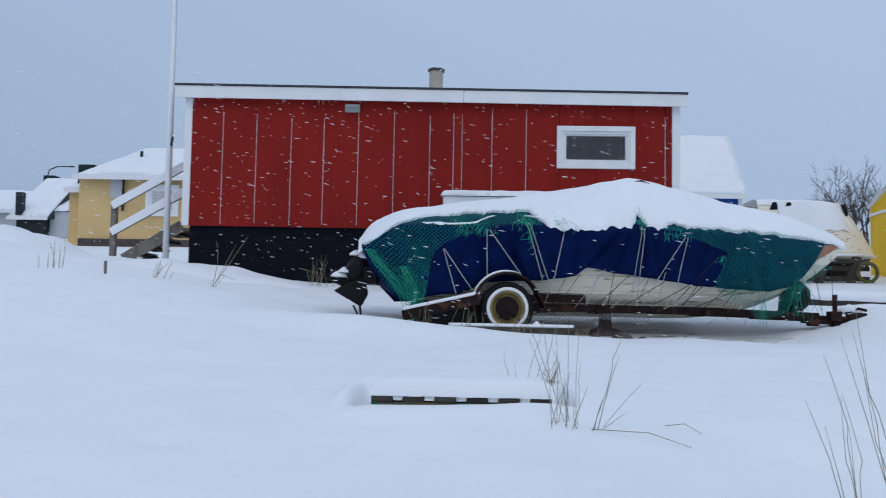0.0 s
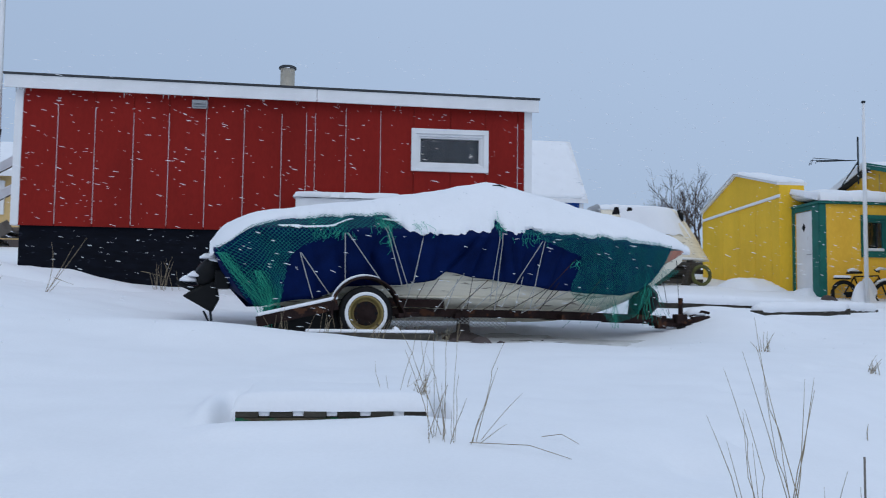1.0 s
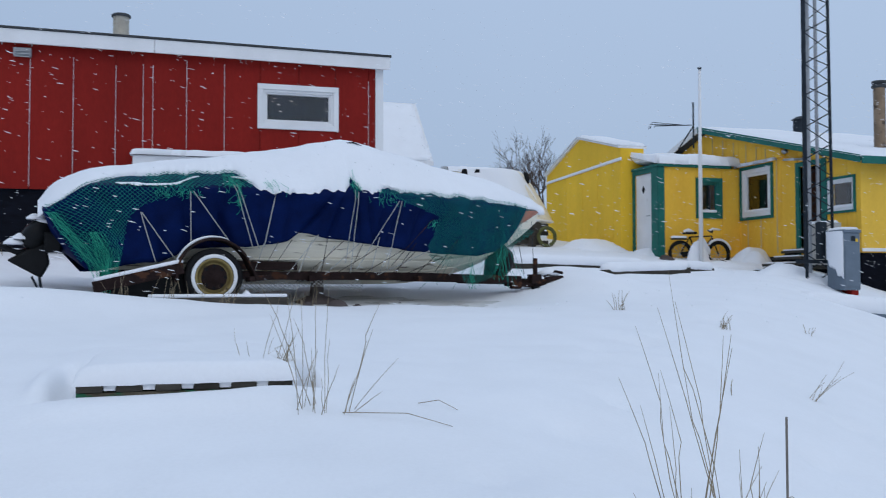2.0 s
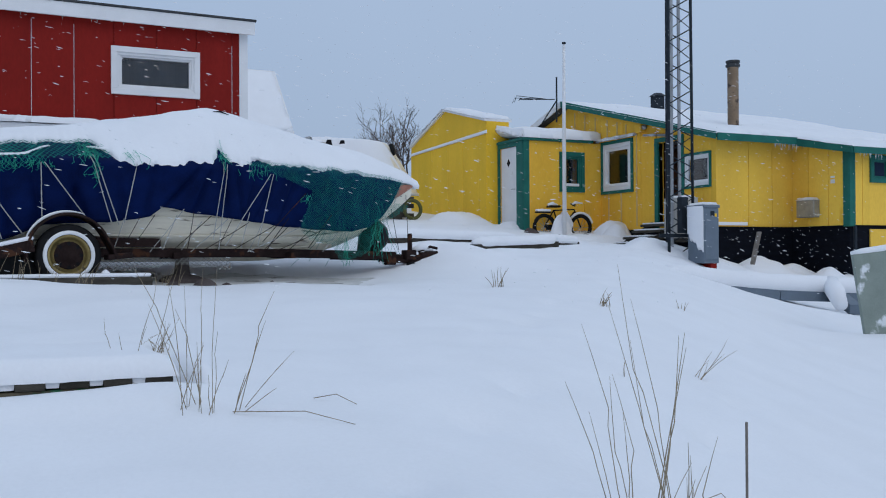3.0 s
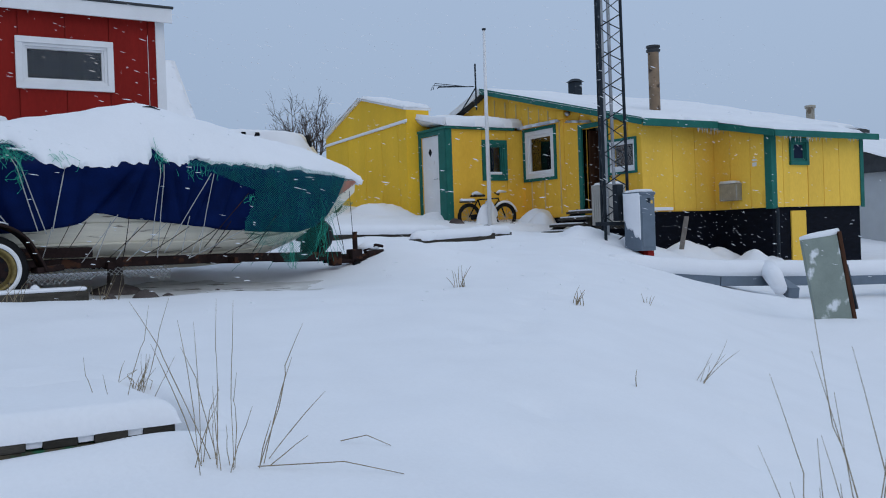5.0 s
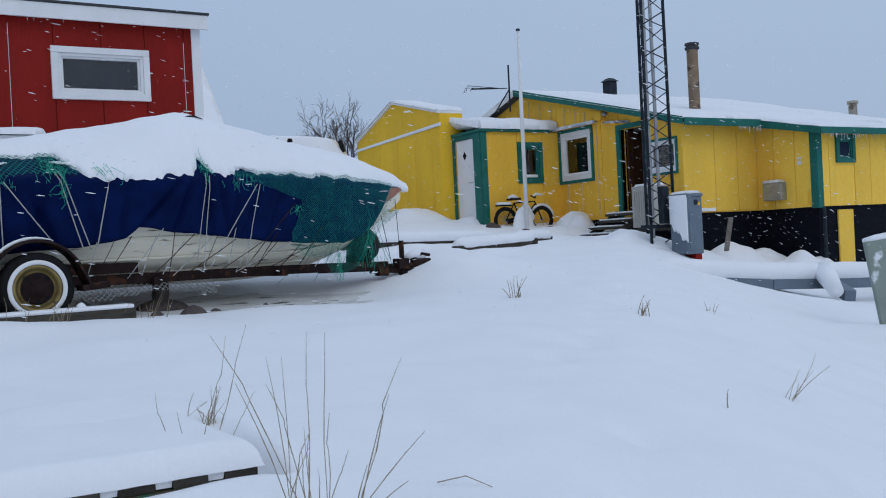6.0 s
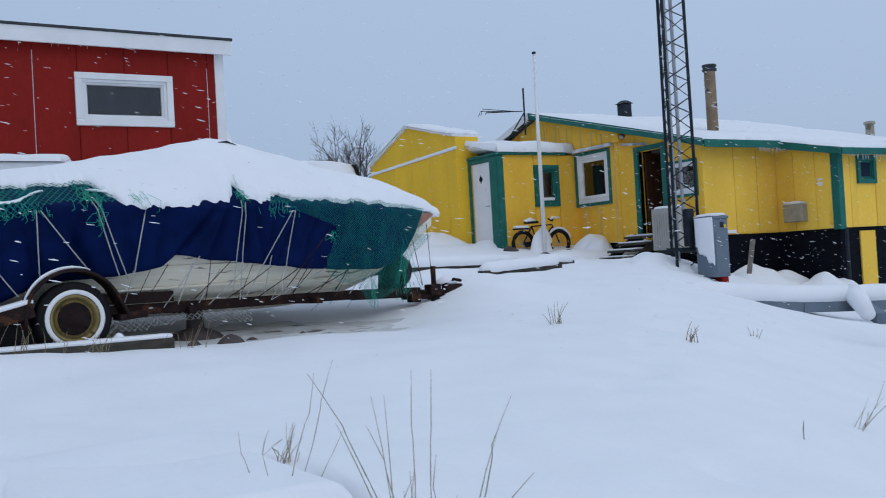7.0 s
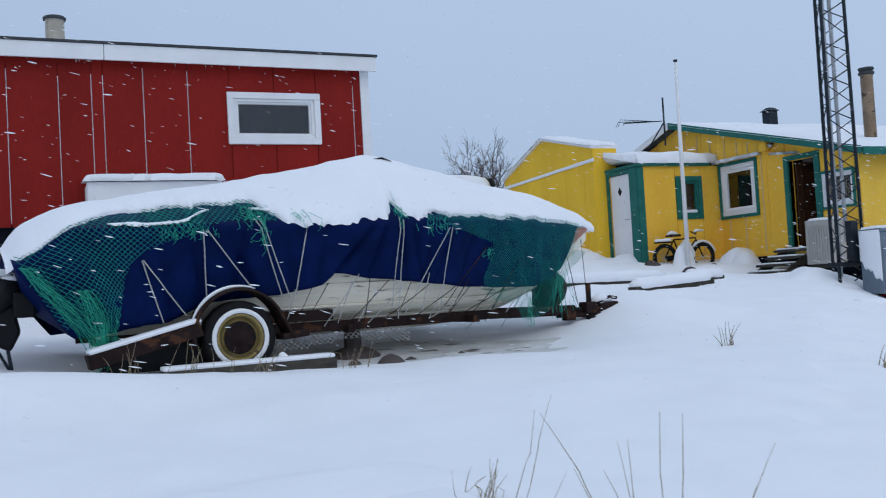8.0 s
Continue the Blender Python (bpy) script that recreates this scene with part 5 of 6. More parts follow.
for dz in (0, -0.46):
    part("rail", Mesh().bar((-5.97, 12.70, 3.26 + dz), (-4.72, 12.70, 3.98 + dz), 0.035, 0.13), WOODGREY, stairs, bevel=0.006)
    part("rail_snow", Mesh().bar((-5.97, 12.678, 3.275 + dz), (-4.72, 12.678, 3.995 + dz), 0.012, 0.135), SNOW, stairs, "driven snow stuck on the rail", bevel=0.005)
    part("rail_snow", Mesh().bar((-5.97, 12.70, 3.345 + dz), (-4.72, 12.70, 4.065 + dz), 0.05, 0.035), SNOW, stairs, bevel=0.015)
part("landing", Mesh().box(-5.0, -4.46, 12.75, 14.0, 2.86, 2.92), WOODGREY, stairs)
pole1 = thing("flagpole", "tall white flagpole beside the stairs", "flagpole", (-4.92, 12.45, 2.3))
part("shaft", Mesh().tube([(-4.92, 12.45, 2.2), (-4.93, 12.45, 4.3), (-4.94, 12.45, 8.8)], [0.055, 0.05, 0.03], 12), WHITE, pole1, smooth=True)
part("halyard", Mesh().tube([(-4.86, 12.41, 3.6), (-4.90, 12.41, 8.7)], 0.006, 4), ROPE, pole1)
part("cleat", Mesh().bar((-4.88, 12.40, 4.28), (-4.86, 12.40, 4.44), 0.03, 0.03), SLATE, pole1)
part("finial", Mesh().lathe((-4.94, 12.45, 8.8), "z", [(0, 0.03), (0.02, 0.05), (0.06, 0.05), (0.09, 0.0)], 12), WHITE, pole1, smooth=True)

# ---- the second boat behind ----
boat2 = thing("second_boat", "cream boat half buried in snow on a dark cradle", "boat", (8.4, 20.0, 3.0))


def hull2(u, v, sd):
    w = 1.0 * max(0.02, 1 - (max(0, u - 0.45) / 0.55) ** 2.4)
    return 7.0 + (2.15 + 0.90 * (1 - v) ** 0.8) * u, 20 + sd * w * (1 - 0.35 * v * v), 3.02 + 0.08 * u + 1.30 * v


h2 = Mesh()
for sd in (-1, 1):
    h2.grid(lambda u, v, q=sd: hull2(u, v, q), 40, 14)
part("hull", h2, HULL, boat2, smooth=True, solid=0.02)
part("rub_rail", Mesh().tube([hull2(u, 0.02, -1) for u in np.linspace(0, 1, 30)], 0.035, 7), WHITE, boat2, smooth=True)
part("snow_cap", Mesh().grid(lambda u, v: (hull2(u, 1, 1)[0] + 0.05 * u, 20 + (2 * v - 1) * (hull2(u, 1, 1)[1] - 20) * 1.08, 4.28 + 0.17 * math.sqrt(max(0, 1 - (2 * v - 1) ** 4)) * (1 - 0.3 * u ** 6) + 0.03 * nz(u * 12, v * 5, 8)), 50, 20), SNOW, boat2, smooth=True)
plaster = Mesh().grid(lambda u, v: (hull2(0.2 + 0.7 * u, 0.45 + 0.55 * v, -1)[0], hull2(0.2 + 0.7 * u, 0.45 + 0.55 * v, -1)[1] - 0.03 - 0.05 * math.sin(3.14 * u) * v, hull2(0.2 + 0.7 * u, 0.45 + 0.55 * v + 0.1 * nz(u * 6, 3) * (1 - v), -1)[2]), 30, 12)
part("side_snow", plaster, SNOW, boat2, "snow plastered over the cover", smooth=True)
for x0 in (7.22, 7.55):
    part("cabin_window", Mesh().hexa([(x0, 19.25, 4.06), (x0 + 0.28, 19.25, 4.06), (x0 + 0.28, 19.32, 4.06), (x0, 19.32, 4.06), (x0 + 0.14, 19.25, 4.34), (x0 + 0.22, 19.25, 4.34), (x0 + 0.22, 19.32, 4.34), (x0 + 0.14, 19.32, 4.34)]), DARK, boat2, "small dark cabin window")
part("grab_handle", Mesh().tube([(9.18, 19.75, 4.36), (9.22, 19.72, 4.22), (9.26, 19.72, 4.08)], [0.05, 0.06, 0.03], 7), PLASTIC, boat2)
cradle = thing("boat_cradle", "dark wooden cradle and scrap under the second boat", "cradle", (6.2, 14, 1.9))
for k in range(5):
    part("cradle_beam", Mesh().bar((4.6 + 0.55 * k, 13.3, 1.9), (4.75 + 0.55 * k, 13.4, 2.6), 0.12, 0.12), WOODDARK, cradle)
for z in (2.05, 2.32, 2.52):
    part("cross_plank", Mesh().bar((4.6, 13.32, z), (7.15, 13.36, z - 0.03), 0.06, 0.12), WOODDARK, cradle)
part("back_board", Mesh().box(4.6, 7.15, 13.9, 14.1, 1.85, 2.5), WOODDARK, cradle)
cradle.location, cradle.scale = (8.3, 20.0, 2.44), (1.34, 1.2, 0.88)
OLIVE = material("dull olive paint", (0.10, 0.105, 0.04), 0.6, vary=0.3, scale=8)
whl = Mesh().tube([(7.0 + 0.17 * math.cos(a), 13.2, 2.12 + 0.17 * math.sin(a)) for a in np.linspace(0, 6.283, 25)], 0.035, 7, caps=False)
old_wheel = solo("old_wheel", whl, OLIVE, "old yellow-green wheel leaning on the cradle", "wheel", smooth=True)
old_wheel.location, old_wheel.scale = (9.45, 19.0, 2.42), (1.3, 1.3, 1.3)
for k, (a, b) in enumerate((((5.0, 10.6, 1.80), (8.05, 11.5, ground_z(8.05, 11.5) + 0.06)), ((6.6, 10.2, ground_z(6.6, 10.2) + 0.02), (8.6, 11.1, ground_z(8.6, 11.1) + 0.03)), ((8.8, 11.9, ground_z(8.8, 11.9) + 0.04), (10.0, 12.6, ground_z(10.0, 12.6) + 0.02)))):
    beam = thing("timber_beam", "long dark beam under a ridge of snow", "beam", (a[0], a[1], 1.5), group="beams in the yard")
    part("beam", Mesh().bar(a, b, 0.14, 0.12), WOODDARK, beam)
    av, bv = Vector(a), Vector(b)
    part("snow_ridge", Mesh().tube([av.lerp(bv, t / 14) + Vector((0, 0, 0.085 + 0.012 * nz(t * 0.8, k))) for t in range(15)], [0.05] + [0.095] * 13 + [0.05], 10), SNOW, beam, smooth=True)

# ---- bare bushes ----


def bush(x, y, z, h, seed, lean):
    rr = random.Random(seed)
    t = thing("bare_bush", "leafless many-stemmed bush with frosted twigs", "bush", (x, y, z), group="bare bushes")
    trunk, twigs = Mesh(), Mesh()

    def grow(p, d, ln, r, depth):
        pts = [p]
        for _ in range(4):
            d = (d + Vector((rr.gauss(0, 0.16), rr.gauss(0, 0.16), rr.gauss(0.05, 0.08)))).normalized()
            pts.append(pts[-1] + d * ln / 4)
        (trunk if depth < 2 else twigs).tube(pts, [r * (1 - 0.12 * k) for k in range(5)], 5 if depth < 2 else 3, caps=False)
        if depth < 4:
            for _ in range(3 if depth < 1 else 4):
                q = pts[rr.randint(2, 4)]
                grow(q, (d + Vector((rr.gauss(0, 0.55), rr.gauss(0, 0.55), rr.gauss(0.15, 0.35)))).normalized(), ln * rr.uniform(0.5, 0.72), r * 0.55, depth + 1)
    for _ in range(4):
        grow(Vector((x + rr.gauss(0, 0.15), y, z)), Vector((rr.gauss(lean, 0.35), rr.gauss(0, 0.2), 1)).normalized(), h * 0.5, 0.045, 0)
    part("trunk", trunk, TWIG, t)
    part("crown", twigs, TWIG, t)


bush(10.3, 23.5, 3.1, 2.25, 3, -0.1)
bush(11.6, 23.8, 3.1, 2.7, 8, 0.05)

# ---- things before the yellow house ----
pole2 = thing("flagpole", "slim white flagpole in the yard of the yellow house", "flagpole", (11.99, 16.09, 1.9))
part("shaft", Mesh().tube([(11.99, 16.09, 1.9), (11.99, 16.09, 4.5), (12.0, 16.09, 6.40)], [0.05, 0.042, 0.03], 12), WHITE, pole2, smooth=True)
part("finial", Mesh().lathe((12.0, 16.09, 6.40), "z", [(0, 0.03), (0.01, 0.045), (0.05, 0.045), (0.06, 0)], 10), SLATE, pole2)
aerial = thing("tv_aerial", "folded television aerial on a short mast", "aerial", (13.2, 18.0, 4.9))
part("mast", Mesh().tube([(13.0, 18.0, 4.9), (13.0, 18.0, 6.05)], 0.022, 7), SLATE, aerial)
part("stay", Mesh().tube([(13.0, 18.0, 5.45), (12.75, 18.3, 4.9)], 0.018, 5), SLATE, aerial)
part("boom", Mesh().tube([(12.95, 18.0, 5.48), (12.2, 18.5, 5.50)], 0.012, 5), SLATE, aerial)
for dz, dy in ((0.10, 0.1), (0.0, -0.1), (0.06, 0.2)):
    part("dipole", Mesh().tube([(12.75, 18.1, 5.49), (12.15, 18.45 + dy, 5.50 + dz), (12.12, 18.5 + dy, 5.44)], 0.009, 4), SLATE, aerial)

bike = thing("bicycle", "old black bicycle drifted over with snow", "bicycle", (11.9, 16.45, 2.05))
for cx in (11.40, 12.40):
    wv = part("wheel", Mesh().tube([(cx + 0.27 * math.cos(a), 16.5, 2.36 + 0.27 * math.sin(a)) for a in np.linspace(0, 6.283, 25)], 0.045, 8, caps=False), RUBBER, bike, smooth=True)
    for k in range(10):
        a = k * 0.628
        part("spoke", Mesh().tube([(cx, 16.5, 2.36), (cx + 0.26 * math.cos(a), 16.5, 2.36 + 0.26 * math.sin(a))], 0.006, 3), GREYMETAL, wv)
part("frame", Mesh().tube([(11.40, 16.5, 2.36), (11.65, 16.5, 2.75), (12.22, 16.5, 2.78), (12.40, 16.5, 2.36)], 0.018, 6).tube([(11.65, 16.5, 2.75), (11.82, 16.5, 2.32), (12.22, 16.5, 2.72)], 0.018, 6).tube([(11.40, 16.5, 2.36), (11.82, 16.5, 2.32)], 0.015, 6), PLASTIC, bike)
part("handlebar", Mesh().tube([(12.05, 16.3, 2.86), (12.2, 16.42, 2.90), (12.24, 16.5, 2.86), (12.2, 16.62, 2.92)], 0.016, 6), PLASTIC, bike)
part("saddle", Mesh().grid(lambda u, v: (11.52 + 0.30 * u, 16.5 + 0.11 * (2 * v - 1) * (1 - 0.6 * u), 2.83 + 0.03 * math.sin(3.14 * v)), 8, 6), PLASTIC, bike, solid=0.03)
part("saddle_snow", Mesh().tube([(11.50, 16.5, 2.88), (11.62, 16.5, 2.90), (11.76, 16.5, 2.87)], [0.03, 0.055, 0.025], 8), SNOW, bike, smooth=True)
part("bar_snow", Mesh().tube([(12.05, 16.3, 2.90), (12.2, 16.42, 2.94), (12.42, 16.46, 2.93)], [0.02, 0.035, 0.02], 8), SNOW, bike, smooth=True)
part("frame_snow", Mesh().grid(lambda u, v: (11.74 + 0.42 * u + 0.05 * nz(v * 4, u), 16.45 + 0.05 * math.sin(3.14 * v), 2.04 + (0.40 + 0.30 * math.sin(3.14 * u)) * v), 14, 12), SNOW, bike, "snow packed on the frame", smooth=True, solid=0.08)
part("mudguard_snow", Mesh().tube([(12.40 + 0.34 * math.cos(a), 16.5, 2.36 + 0.34 * math.sin(a)) for a in np.linspace(2.4, 0.3, 12)], 0.032, 7), SNOW, bike, smooth=True)
part("carrier", Mesh().bar((11.18, 16.5, 2.70), (11.55, 16.5, 2.70), 0.12, 0.03), PLASTIC, bike)
part("carrier_snow", Mesh().bar((11.18, 16.5, 2.745), (11.55, 16.5, 2.745), 0.12, 0.06), SNOW, bike, bevel=0.025)
eng = Mesh().grid(lambda u, v: (11.90 + 0.20 * math.cos(6.283 * u) * math.sin(3.1416 * v) * (1 + 0.3 * nz(u * 9, v * 4, 2)), 16.52 + 0.09 * math.sin(6.283 * u) * math.sin(3.1416 * v), 2.40 + 0.18 * math.cos(3.1416 * v)), 16, 10)
part("engine_block", eng, PLASTIC, bike, smooth=True)
part("chain_guard", Mesh().bar((11.42, 16.47, 2.34), (11.86, 16.47, 2.40), 0.03, 0.12), PLASTIC, bike, bevel=0.015)
bike.location = (bike.location.x + 0.30, bike.location.y, bike.location.z - 0.16)
for n, (x, y, rx, ry, h) in enumerate(((12.02, 16.28, 0.30, 0.16, 0.42), (10.6, 18.6, 0.9, 0.8, 0.24), (13.15, 15.85, 0.55, 0.45, 0.30), (12.95, 15.45, 0.35, 0.3, 0.26), (11.3, 17.3, 0.35, 0.4, 0.12), (14.6, 12.0, 1.2, 0.5, 0.3), (15.2, 11.2, 0.8, 0.5, 0.35), (9.6, 13.2, 1.6, 0.7, 0.14),
                                       (10.5, 10.6, 0.9, 0.7, 0.16), (12.2, 15.2, 1.0, 0.5, 0.12), (-7.6, 13.0, 1.3, 1.4, 0.22), (-3.6, 10.9, 1.6, 0.8, 0.12))):
    solo("snow_drift", mound(x, y, rx, ry, h, 70 + n), SNOW, "soft heap of drifted snow", "snow drift", group="snow drifts", smooth=True)
for n, (x, y) in enumerate(((12.05, 15.3), (10.9, 14.6), (11.3, 16.4))):
    solo("rock", mound(x, y, 0.22, 0.14, 0.13, 90 + n, 14, 6), STONE, "dark stone poking out of the snow", "stone", group="stones in the yard", smooth=True)

steps = thing("garden_steps", "dark wooden steps with snow on the treads", "steps", (12.9, 14.2, 1.6))
for k in range(4):
    x = 12.55 + 0.24 * k
    part("tread", Mesh().box(x - 0.16, x + 0.16, 13.75, 14.75, 1.74 + 0.14 * k, 1.79 + 0.14 * k), WOODDARK, steps, bevel=0.006)
    part("tread_snow", Mesh().box(x - 0.14, x + 0.10, 13.85, 14.70, 1.792 + 0.14 * k, 1.825 + 0.14 * k), SNOW, steps, bevel=0.012)
for y in (13.8, 14.66):
    part("stringer", Mesh().bar((12.4, y, 1.62), (13.4, y, 2.2), 0.05, 0.16), WOODDARK, steps)
unit = thing("heat_pump", "pale grey slatted heat pump on a bracket", "heat pump", (12.85, 13.1, 1.85))
part("casing", Mesh().box(12.7, 13.05, 12.75, 13.4, 1.88, 2.70), CRATE, unit, bevel=0.015)
for k in range(9):
    part("slat", Mesh().box(12.685, 12.70, 12.79 + 0.065 * k, 12.82 + 0.065 * k, 1.95, 2.60), CRATE, unit)
part("snow_cap", snow_slab(lambda u, v: (12.7 + 0.35 * u, 12.75 + 0.65 * v, 2.702), 6, 10, 0.05, 77), SNOW, unit, smooth=True)
part("bracket", Mesh().box(12.72, 13.4, 12.8, 13.35, 1.80, 1.875), WOODDARK, unit)

mast = thing("lattice_mast", "tall dark steel lattice mast", "mast", (10.47, 10.25, 1.3))
LEGS = ((10.22, 10.15), (10.73, 10.15), (10.50, 10.55))
mc = (10.483, 10.283)


def leg_at(k, z):
    f = 1 - 0.018 * (z - 1.3)
    return mc[0] + (LEGS[k][0] - mc[0]) * f, mc[1] + (LEGS[k][1] - mc[1]) * f, z


for k in range(3):
    part("leg", Mesh().tube([leg_at(k, 1.2), leg_at(k, 9.6)], 0.027, 8), SLATE, mast, smooth=True)
for k in range(3):
    z, flip = 1.45, False
    j = (k + 1) % 3
    while z < 9.3:
        a, b = (k, j) if not flip else (j, k)
        part("brace", Mesh().tube([leg_at(a, z), leg_at(b, z + 0.26)], 0.010, 4), SLATE, mast)
        z, flip = z + 0.26, not flip
part("cable_tray", Mesh().tube([(10.42, 10.33, 1.3), (10.44, 10.33, 9.5)], 0.035, 8), GREYMETAL, mast, "pale cable conduit inside the mast")
part("cable_tray", Mesh().tube([(10.62, 10.36, 2.2), (10.61, 10.36, 9.5)], 0.03, 8), GREYMETAL, mast, "pale cable conduit inside the mast")
part("switch_box", Mesh().box(10.38, 10.52, 10.02, 10.14, 1.9, 2.5), SLATE, mast, bevel=0.01)
part("cross_bar", Mesh().bar((10.0, 10.12, 1.86), (10.9, 10.12, 1.86), 0.05, 0.06), SLATE, mast)

cab = thing("electrical_cabinet", "slim grey electrical cabinet plastered with snow", "cabinet", (10.60, 9.75, 1.40), rz=2.0)
part("body", Mesh().box(-0.16, 0.16, -0.19, 0.19, 0.0, 0.90), CABINET, cab, bevel=0.012, local=True)
part("hood", Mesh().box(-0.175, 0.175, -0.205, 0.205, 0.90, 0.95), CABINET, cab, bevel=0.012, local=True)
part("door", Mesh().box(-0.14, 0.14, -0.202, -0.19, 0.06, 0.70), CABINET, cab, bevel=0.004, local=True)
part("meter_window", Mesh().box(-0.02, 0.06, -0.2, -0.189, 0.77, 0.85), SLATE, cab, bevel=0.004, local=True)
part("warning_label", Mesh().box(0.07, 0.11, -0.195, -0.189, 0.76, 0.81), YELLOW, cab, "small yellow warning label", local=True)
part("side_snow", Mesh().grid(lambda u, v: (-0.165 - 0.03 * math.sin(3.14 * u) * (1 - v * 0.4), -0.18 + 0.36 * u, 0.93 - v * (0.45 + 0.3 * (1 - u) + 0.12 * nz(u * 6, 2))), 14, 16), SNOW, cab, "snow stuck to the windward side", smooth=True, solid=0.03, local=True)
part("snow_cap", snow_slab(lambda u, v: (-0.17 + 0.34 * u, -0.2 + 0.4 * v, 0.952), 8, 10, 0.04, 71), SNOW, cab, smooth=True, local=True)
part("base", Mesh().box(0.0, 0.13, -0.17, 0.1, -0.12, -0.002), RED, cab, "red painted foot", local=True)

PIPE = [(9.0, 8.75, 1.22), (9.8, 8.5, 1.12), (10.7, 8.25, 1.03), (11.8, 8.05, 0.98), (13.2, 7.8, 0.92), (16.5, 7.2, 0.84)]
duct = thing("service_duct", "dark service duct above ground under a roll of snow", "duct", (11, 8.2, 0.6))
for a, b in zip(PIPE, PIPE[1:]):
    part("duct_run", Mesh().bar((a[0], a[1], a[2] - 0.10), (b[0], b[1], b[2] - 0.10), 0.22, 0.15), CABINET, duct, bevel=0.008)
pp = []
for a, b in zip(PIPE, PIPE[1:]):
    pp += [Vector(a).lerp(Vector(b), t / 6) for t in range(6)]
part("snow_roll", Mesh().tube([p + Vector((0, 0, 0.07 + 0.02 * nz(p.x * 2, 4))) for p in pp], [0.10 + 0.045 * min(1, k / 3) + 0.015 * nz(k * 0.5, 3) for k in range(len(pp))], 14), SNOW, duct, "thick roll of snow", smooth=True)
part("branch_snow", Mesh().tube([(11.6, 8.05, 1.08), (11.42, 7.8, 0.98), (11.2, 7.5, 0.80)], [0.14, 0.14, 0.10], 12), SNOW, duct, smooth=True)
part("branch", Mesh().bar((11.72, 7.95, 0.86), (11.5, 7.5, 0.72), 0.16, 0.16), CABINET, duct)
for x, y in ((10.3, 8.36), (13.0, 7.84)):
    part("duct_foot", Mesh().box(x - 0.05, x + 0.05, y - 0.08, y + 0.08, 0.3, 0.86), SLATE, duct)

sheet = thing("leaning_panel", "grey-green metal panel leaning upright in the snow", "panel", (9.62, 5.5, 0.76), rz=-24.0)
part("plate", Mesh().hexa([(-0.27, -0.12, -0.2), (0.27, -0.12, -0.2), (0.27, -0.05, -0.2), (-0.27, -0.05, -0.2), (-0.36, 0.05, 0.86), (0.18, 0.05, 0.92), (0.18, 0.12, 0.92), (-0.36, 0.12, 0.86)]), GREEN_SHEET, sheet, bevel=0.01, local=True)
part("edge_board", Mesh().hexa([(0.274, -0.13, -0.2), (0.33, -0.13, -0.2), (0.33, 0.0, -0.2), (0.274, 0.0, -0.2), (0.184, 0.04, 0.96), (0.24, 0.04, 0.96), (0.24, 0.16, 0.96), (0.184, 0.16, 0.96)]), BROWN, sheet, "dark wet edge board", bevel=0.006, local=True)
part("snow_cap", Mesh().tube([(-0.36, 0.09, 0.875), (-0.2, 0.09, 0.90), (0.08, 0.09, 0.935), (0.22, 0.09, 0.97)], [0.03, 0.045, 0.05, 0.035], 9), SNOW, sheet, smooth=True, local=True)
sheet.scale = (0.84, 0.9, 0.90)
part("prop", Mesh().bar((0.5, 0.15, -0.1), (0.42, 0.25, 0.5), 0.05, 0.05), SLATE, sheet, local=True)
for k, (a, b) in enumerate((((13.40, 11.6, 1.35), (13.72, 11.75, 1.98)),)):
    solo("loose_board", Mesh().bar(a, b, 0.09, 0.04), WOODGREY, "weathered board stuck upright in the snow", "board", bevel=0.005)

# ---- houses beyond ----


def far_house(label, x0, x1, y0, y1, z0, z1, zr, mat, yr, hip=0.0, over=0.2):
    h = thing("house", label, "house", ((x0 + x1) / 2, y0, z0))
    part("wall", Mesh().box(x0, x1, y0, y1, z0, z1), mat, h)
    part("roof", Mesh().hexa([(x0 - over, y0 - 0.3, z1), (x1 + over, y0 - 0.3, z1), (x1 + over, y1 + 0.3, z1), (x0 - over, y1 + 0.3, z1), (x0 - over + hip, yr, zr), (x1 + over, yr, zr), (x1 + over, yr + 0.05, zr), (x0 - over + hip, yr + 0.05, zr)]), FELT, h)
    part("roof_snow", snow_slab(lambda u, v: (x0 - over + hip * v + (x1 - x0 + 2 * over - hip * v) * u, y0 - 0.32 + (yr - y0 + 0.32) * v, z1 + 0.03 + (zr - z1) * v), 24, 12, 0.10, z0), SNOW, h, smooth=True)
    part("fascia", Mesh().box(x0 - over - 0.02, x1 + over + 0.02, y0 - 0.38, y0 - 0.34, z1 - 0.10, z1 + 0.06), WHITE, h)
    return h


h1 = far_house("faded yellow house with a snowy roof and low stone base", -12.2, -6.0, 26, 32, 3.2, 5.65, 7.0, CREAM_Y, 28.6, 1.2, 0.06)
part("footing", Mesh().box(-12.15, -6.1, 25.95, 25.998, 3.0, 3.72), STONE, h1)
window(h1, "x", 25.98, -10.05, -9.0, 4.45, 5.45, WHITE, WHITE, trim=0.12, rail=0.05)
part("window_backing", Mesh().box(-9.95, -9.1, 25.985, 25.992, 4.55, 5.35), PALEGREY, h1)
part("stovepipe", Mesh().tube([(-10.75, 27.4, 6.0), (-10.75, 27.4, 6.75)], 0.05, 8).tube([(-10.75, 25.9, 4.6), (-10.75, 25.9, 5.6)], 0.04, 8), SLATE, h1)
part("patch", Mesh().box(-11.2, -10.8, 25.96, 25.99, 5.0, 5.6), PALEGREY, h1)
h2b = far_house("ochre lean-to of the faded yellow house", -12.75, -12.24, 26.6, 31, 3.2, 5.3, 5.95, CREAM_Y, 29.5, 0.0, 0.03)
